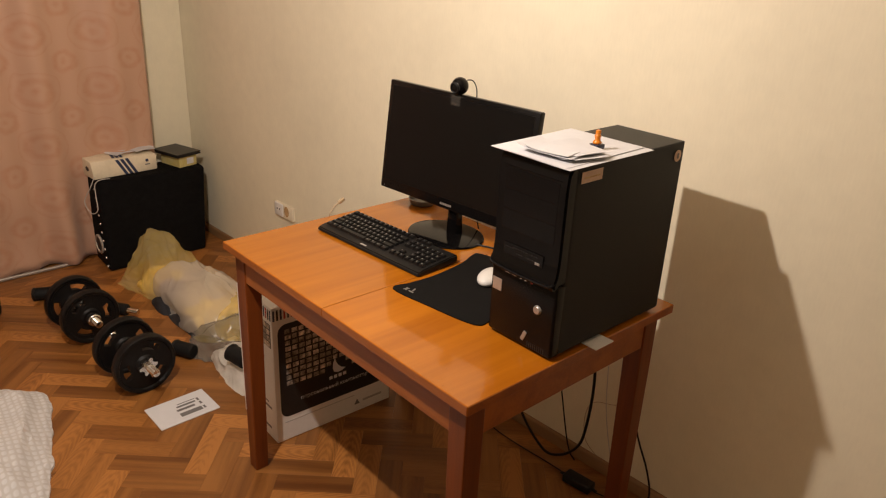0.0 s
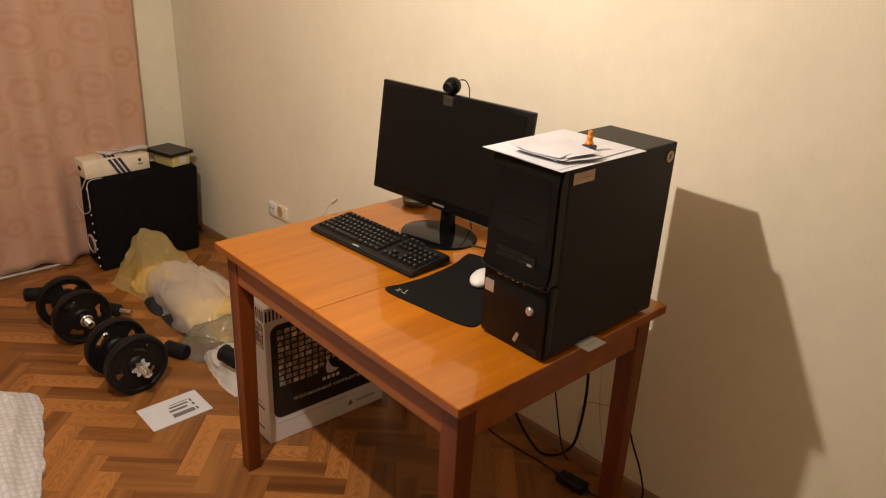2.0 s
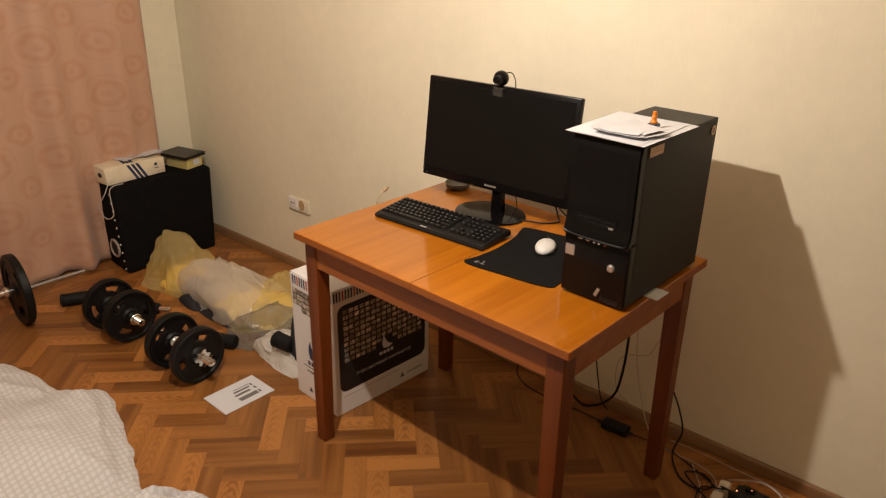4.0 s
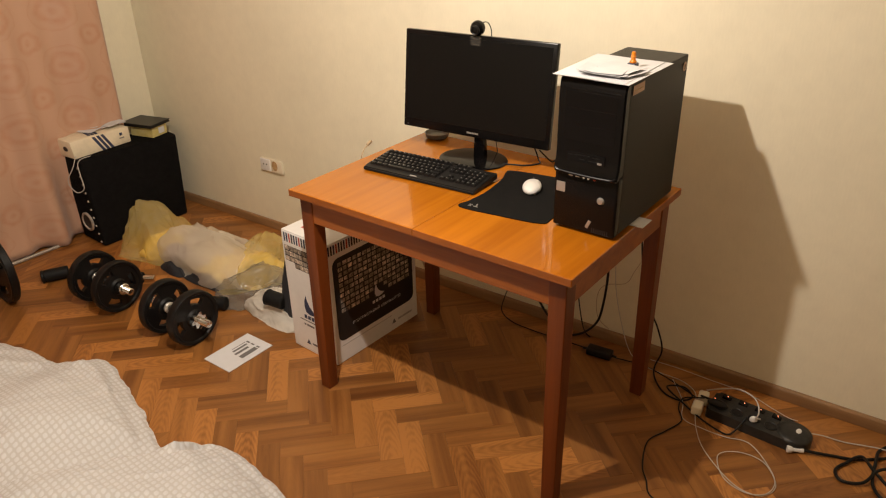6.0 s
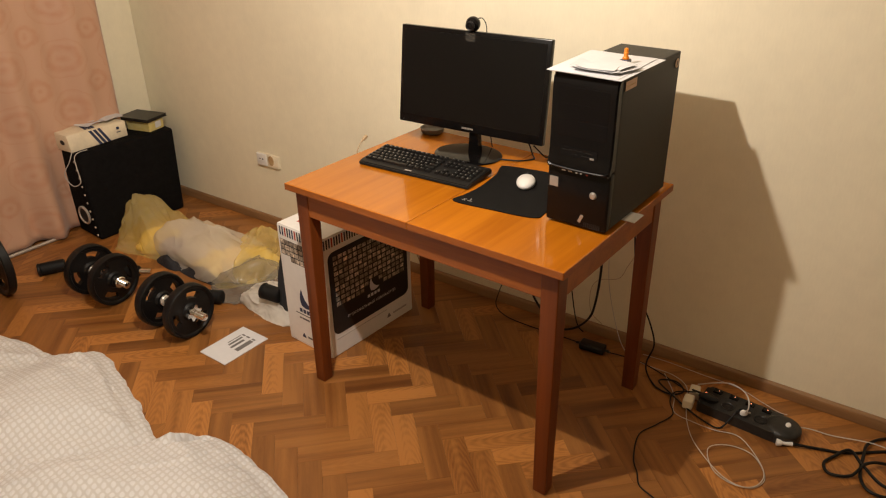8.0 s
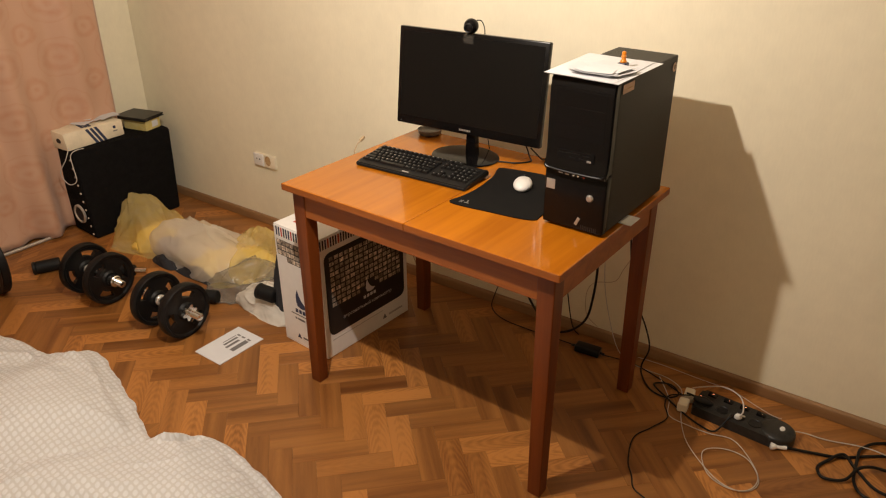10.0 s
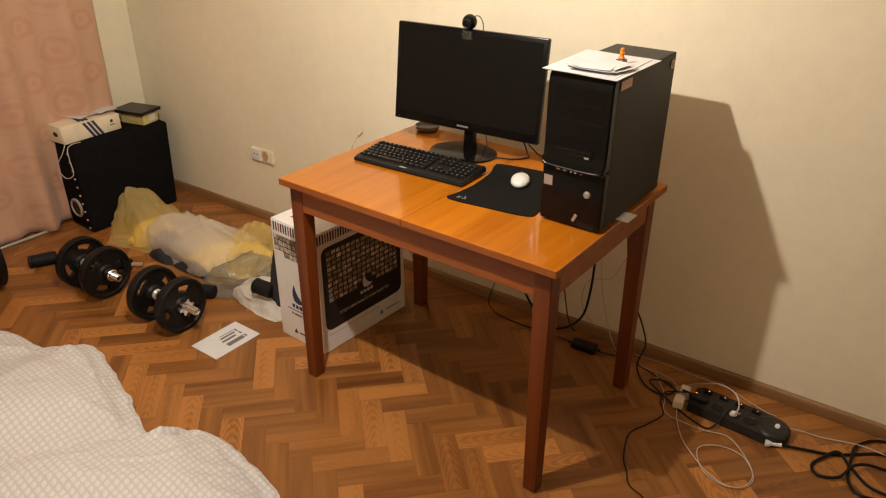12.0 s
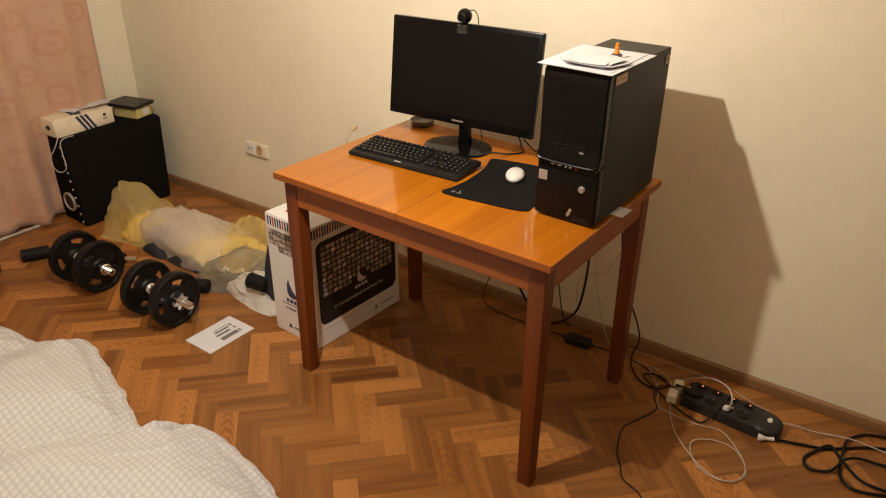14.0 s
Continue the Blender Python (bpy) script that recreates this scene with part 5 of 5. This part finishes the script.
# ---- power strip, adapter, cables ----
def power_strip():
    t = thing("power_strip", pose(1.4135, 0.374, 0, 0, 0, -4.0), "dark grey two-row power strip with plugs on the parquet", "power strip")
    out = rounded_outline(0.112, 0.262, 0.012)
    bm = plate([(x - 0.056, y - 0.103) for x, y in out], 0.036)
    bmesh.ops.bevel(bm, geom=[e for e in bm.edges if all(v.co.z > 0.03 for v in e.verts)], offset=0.006, segments=2, affect="EDGES")
    part("housing", bm, M_STRIP_TOP, t, "dark grey plastic housing", True)
    part("end_cap", lathe([(0, 0.043), (0.030, 0.042), (0.048, 0.039), (0.055, 0.033), (0.0565, 0.026), (0.0565, 0.0), (0, 0.0)], Matrix.Translation((0, -0.105, 0)), 32), M_STRIP_TOP, t, "glossy round end", True)
    part("switch", lathe([(0, 0.0455), (0.007, 0.045), (0.009, 0.041)], Matrix.Translation((0.004, -0.118, 0)) @ Matrix.Diagonal((1.5, 1.0, 1, 1)), 18), M_WHITE_PL, t, "small white switch", True)
    for i in range(4):
        x, y = -0.018, 0.122 - 0.054 * i
        k = part("socket", lathe([(0, 0.0365), (0.017, 0.0365), (0.0195, 0.039), (0.021, 0.036)], Matrix.Translation((x, y, 0)), 22), M_BLACK, t, "", True)
        for d in (-0.0085, 0.0085):
            part("socket_hole", rod((x + d * 0.7, y + d * 0.7, 0.0355), (x + d * 0.7, y + d * 0.7, 0.0372), 0.0028, 8), M_INK, k)
        # each socket has its own rocker switch with a tiny lamp in it
        rocker = part("rocker_switch", wedge([(0.027, y - 0.017, 0.0355), (0.047, y - 0.017, 0.0355), (0.047, y + 0.013, 0.0355), (0.027, y + 0.013, 0.0355)], [(0.029, y - 0.015, 0.0400), (0.045, y - 0.015, 0.0400), (0.045, y + 0.011, 0.0470), (0.029, y + 0.011, 0.0470)], 0.002, 2), M_GLOSS, t, "glossy black rocker switch", True)
        part("pilot_lamp", block((0.0355, y - 0.0055, 0.0425), (0.0370, y - 0.0035, 0.0442)), M_LED, rocker, "tiny lit red lamp")
    for i in range(4):
        part("vent_slot", block((-0.030 + 0.016 * i, -0.066, 0.0350), (-0.020 + 0.016 * i, -0.062, 0.0366)), M_INK, t)
    part("indicator", block((0.002, 0.147, 0.0355), (0.008, 0.153, 0.0405), 0.001), M_LED, t, "small lit red indicator")


def plug(m, mat, label):
    t = thing("power_plug", m, label, "plug", "plugs in the power strip")
    part("plug_body", lathe([(0, 0), (0.018, 0), (0.020, 0.003), (0.019, 0.012), (0.013, 0.019), (0.006, 0.022), (0, 0.023)], segments=20), mat, t, smooth=True)
    part("cord_sleeve", rod((0, 0.008, 0.014), (0.006, 0.034, 0.012), 0.0042, 10), mat, t, smooth=True)


power_strip()
plug(pose(1.402, 0.507, 0.038, 0, 0, 0) @ Matrix.Diagonal((0.8, 1.7, 0.9, 1)), M_BLACK, "black round plug in the power strip")
plug(pose(1.387, 0.388, 0.038, 8, 0, 200) @ Matrix.Diagonal((0.42, 0.62, 0.8, 1)), M_WHITE_PL, "white round plug in the power strip")
for m, label in ((pose(1.355, 0.544, 0.002, 0, 0, 6), "square ivory adapter beside the power strip"), (pose(1.418, 0.543, 0.002, 0, 0, 8), "square ivory plug at the end of the strip")):
    t = thing("plug_adapter", m, label, "plug")
    part("adapter_body", block((0, 0, 0), (0.046, 0.034, 0.034), 0.006, 3), M_IVORY, t, smooth=True)
    part("adapter_face", lathe([(0, 0.030), (0.014, 0.031), (0.018, 0.034), (0.019, 0.031)], Matrix.Translation((0.023, 0.017, 0.001)) @ Matrix.Diagonal((0.8, 0.8, 1, 1)), 18), M_WHITE_PL, t, smooth=True)
t = thing("cord_connector", pose(1.345, 0.272, 0.012, 0, 90, -68), "white cord connector at the power strip", "connector")
part("connector_body", lathe([(0, 0), (0.011, 0), (0.012, 0.003), (0.010, 0.014), (0.0065, 0.018), (0.0065, 0.048), (0, 0.049)], segments=18), M_WHITE_PL, t, smooth=True)

t = thing("power_adapter", pose(1.497, 0.972, 0.001, 0, 0, 4), "small black power adapter on the parquet under the table", "adapter")
part("adapter_body", block((-0.022, -0.048, 0), (0.022, 0.048, 0.028), 0.005, 3), M_BLACK, t, smooth=True)
part("cord_sleeve", rod((0, 0.046, 0.014), (0, 0.066, 0.012), 0.005, 10), M_BLACK, t, smooth=True)
part("cord_sleeve", rod((0, -0.046, 0.014), (0, -0.066, 0.012), 0.005, 10), M_BLACK, t, smooth=True)

Zf = 0.005
cable([(1.412, 0.970, 0.755), (1.473, 0.968, 0.530), (1.501, 0.969, 0.369), (1.509, 0.980, 0.219), (1.514, 1.004, 0.122), (1.518, 1.071, 0.048), (1.518, 1.144, 0.037), (1.512, 1.249, 0.154), (1.479, 1.293, 0.408), (1.421, 1.317, 0.755)], 0.0045, M_CABLE, "thick black cable sagging to the floor behind the table")
cable([(1.576, 0.977, 0.459), (1.587, 0.968, 0.255), (1.581, 0.920, 0.082), (1.560, 0.87, Zf), (1.520, 0.80, Zf), (1.512, 0.74, Zf), (1.508, 0.66, Zf), (1.470, 0.60, Zf), (1.380, 0.57, Zf), (1.285, 0.535, Zf), (1.200, 0.48, Zf), (1.110, 0.37, Zf), (1.105, 0.29, Zf), (1.170, 0.262, Zf), (1.250, 0.315, Zf), (1.255, 0.39, Zf), (1.200, 0.44, Zf + 0.005), (1.120, 0.40, Zf), (1.090, 0.33, Zf + 0.004), (1.120, 0.275, Zf + 0.005), (1.200, 0.275, Zf + 0.005), (1.310, 0.37, Zf), (1.300, 0.45, Zf), (1.300, 0.52, Zf), (1.315, 0.59, Zf), (1.400, 0.62, Zf), (1.500, 0.69, Zf)], 0.0015, M_CABLE_W, "thin white cable looped on the parquet")
cable([(1.412, 0.857, 0.755), (1.469, 0.858, 0.612), (1.509, 0.849, 0.408), (1.527, 0.819, 0.265), (1.531, 0.775, 0.168), (1.525, 0.750, 0.092), (1.514, 0.765, 0.020), (1.470, 0.745, Zf), (1.410, 0.69, Zf), (1.400, 0.63, Zf), (1.440, 0.60, Zf), (1.470, 0.64, Zf + 0.006), (1.440, 0.69, Zf + 0.006), (1.390, 0.62, Zf + 0.004), (1.350, 0.55, Zf), (1.320, 0.48, Zf), (1.320, 0.44, Zf), (1.355, 0.418, 0.030), (1.380, 0.408, 0.050)], 0.0030, M_CABLE, "black mains cable running to the power strip")
cable([(1.398, 0.550, 0.051), (1.410, 0.62, 0.012), (1.360, 0.62, Zf), (1.298, 0.589, Zf), (1.220, 0.615, Zf), (1.142, 0.644, Zf), (1.034, 0.618, Zf), (0.980, 0.585, Zf), (0.932, 0.557, Zf), (0.900, 0.49, Zf), (0.800, 0.38, Zf), (0.620, 0.10, Zf)], 0.0023, M_CABLE, "thin black cable across the parquet")
cable([(1.364, 0.225, 0.013), (1.395, 0.155, 0.006), (1.425, 0.078, 0.006), (1.509, -0.035, 0.006), (1.550, -0.15, 0.006), (1.470, -0.24, 0.006), (1.360, -0.17, 0.006), (1.285, -0.03, 0.006), (1.321, 0.027, 0.008), (1.430, 0.037, 0.017), (1.504, 0.03, 0.012), (1.575, -0.03, 0.006), (1.590, -0.16, 0.006), (1.500, -0.3, 0.006), (1.360, -0.21, 0.014), (1.315, -0.05, 0.017), (1.369, 0.030, 0.022), (1.424, 0.075, 0.020), (1.381, 0.112, 0.008), (1.336, 0.131, 0.006), (1.300, 0.109, 0.006), (1.318, 0.055, 0.012), (1.384, 0.021, 0.027), (1.428, -0.045, 0.014), (1.410, -0.2, 0.018), (1.200, -0.42, 0.006)], 0.0048, M_CABLE, "thick black extension cord coiled on the parquet")
cable([(1.449, 0.225, 0.020), (1.470, 0.19, 0.012), (1.485, 0.13, Zf), (1.500, 0.02, Zf + 0.012), (1.500, -0.10, Zf + 0.008), (1.520, -0.4, Zf)], 0.0019, M_CABLE_W, "thin white cable beside the extension cord")
cable([(1.570, 0.80, Zf), (1.575, 0.70, Zf), (1.570, 0.58, Zf), (1.565, 0.45, Zf), (1.530, 0.36, Zf), (1.489, 0.300, 0.020), (1.468, 0.271, 0.036)], 0.0012, M_CABLE_W, "very thin pale cable along the baseboard")
cable([(1.382, 0.383, 0.051), (1.384, 0.377, 0.073), (1.404, 0.387, 0.094), (1.434, 0.414, 0.096), (1.467, 0.465, 0.080), (1.491, 0.522, 0.041), (1.504, 0.570, 0.006)], 0.0024, M_CABLE_W, "white cord of a plug in the strip")
cable([(1.576, 1.351, 0.459), (1.590, 1.396, 0.204), (1.590, 1.444, 0.059), (1.560, 1.44, Zf), (1.510, 1.36, Zf), (1.500, 1.25, Zf), (1.505, 1.10, Zf), (1.497, 1.03, 0.012)], 0.0022, M_CABLE, "thin black cord of the power adapter")
cable([(1.497, 0.915, 0.012), (1.515, 0.87, Zf), (1.520, 0.80, Zf), (1.500, 0.72, Zf), (1.460, 0.62, Zf), (1.419, 0.570, 0.020)], 0.0022, M_CABLE, "thin black cord from the adapter to the strip")
cable([(1.590, 1.83, 0.01), (1.444, 1.820, 0.306), (1.229, 1.800, 0.612), (1.141, 1.777, 0.729), (1.149, 1.776, 0.767), (1.175, 1.775, 0.783)], 0.0025, M_CABLE_B, "beige cable end rising behind the table")
t = thing("cable_plug", pose(1.171, 1.776, 0.781, 0, 65, 0), "small beige plug on a cable end", "connector")
part("connector_body", block((-0.005, -0.005, 0), (0.005, 0.005, 0.024), 0.002), M_CABLE_B, t)


cable([(1.342, 0.811, 1.081), (1.363, 0.783, 1.030), (1.374, 0.770, 0.959), (1.376, 0.774, 0.867), (1.379, 0.801, 0.796), (1.395, 0.840, 0.771)], 0.004, M_CABLE, "black cable at the back of the tower")


# ---- lamp fitting above the view ----
t = thing("ceiling_lamp", Matrix.Translation((LAMP[0], LAMP[1], 0)), "bare bulb holder hanging on a white cord", "lamp")
part("socket", lathe([(0, 2.08), (0.020, 2.08), (0.022, 2.13), (0.012, 2.15), (0, 2.15)], segments=20), M_WHITE_PL, t, smooth=True)
part("cord", rod((0, 0, 2.145), (0, 0, H - 0.02), 0.004, 8), M_CABLE_W, t)
part("ceiling_rose", lathe([(0.05, H), (0.048, H - 0.015), (0.01, H - 0.03), (0, H - 0.03)], segments=24), M_WHITE_PL, t, smooth=True)


# ---- parquet, last ----
def parquet():
    base = part("floor", block((X0 - 0.1, Y0 - 0.1, -0.12), (WX + 0.1, WY + 0.1, -0.0022)), M_JOINT)
    tagged(base, "warm brown herringbone oak parquet floor", "floor", kind="structure")
    W, L = 0.0731, 0.2385
    deg0 = 45.2
    turn = radians(deg0)
    u, v = Vector((math.cos(turn), math.sin(turn), 0)), Vector((-math.sin(turn), math.cos(turn), 0))
    o = Vector((0.6505, 1.3525, 0))
    g = 0.00015
    shared = mesh_of("plank", block((g, g, -0.010), (L - g, W - g, 0.0), 0.0003, 1), M_PLANK)
    far = bmesh.new()
    spots = []
    for s in range(-16, 17):
        for k in range(-60, 61):
            a = o + u * (k * W + L * s) + v * (k * W - L * s)
            spots.append((a, deg0))
            b = o + u * (k * W + L + W + L * s) + v * (k * W + W - L - L * s)
            spots.append((b, deg0 + 90))
    close = []
    for p, deg in spots:
        d = u if deg < 90 else v
        side = v if deg < 90 else -u
        c = p + d * (L / 2) + side * (W / 2)
        if not (X0 - 0.05 < c.x < WX + 0.05 and Y0 - 0.05 < c.y < WY + 0.05):
            continue
        if 0.22 < c.x < 1.62 and 0.2 < c.y < 3.4 or 0.9 < c.x < 1.62 and -0.25 < c.y <= 0.2:
            close.append(((c - Vector((0.75, 1.4, 0))).length, p, deg))
        else:
            q = [p + d * a + side * b for a, b in ((g, g), (L - g, g), (L - g, W - g), (g, W - g))]
            lo, hi = [far.verts.new(x + Vector((0, 0, -0.010))) for x in q], [far.verts.new(x) for x in q]
            far.faces.new(hi)
            for i in range(4):
                far.faces.new((lo[i], lo[(i + 1) % 4], hi[(i + 1) % 4], hi[i]))
    close.sort(key=lambda c: c[0])
    for _, p, deg in close:
        ob = new("plank", shared)
        ob.parent = base
        ob.matrix_basis = pose(p.x, p.y, -0.0002 + 0.0003 * (hash((round(p.x, 3), round(p.y, 3))) % 3) / 3, 0, 0, deg)
    rest = part("parquet_rest", far, M_PLANK_FAR, base)
    tagged(rest, "", "", kind="stuff")
    return len(close)


parquet()
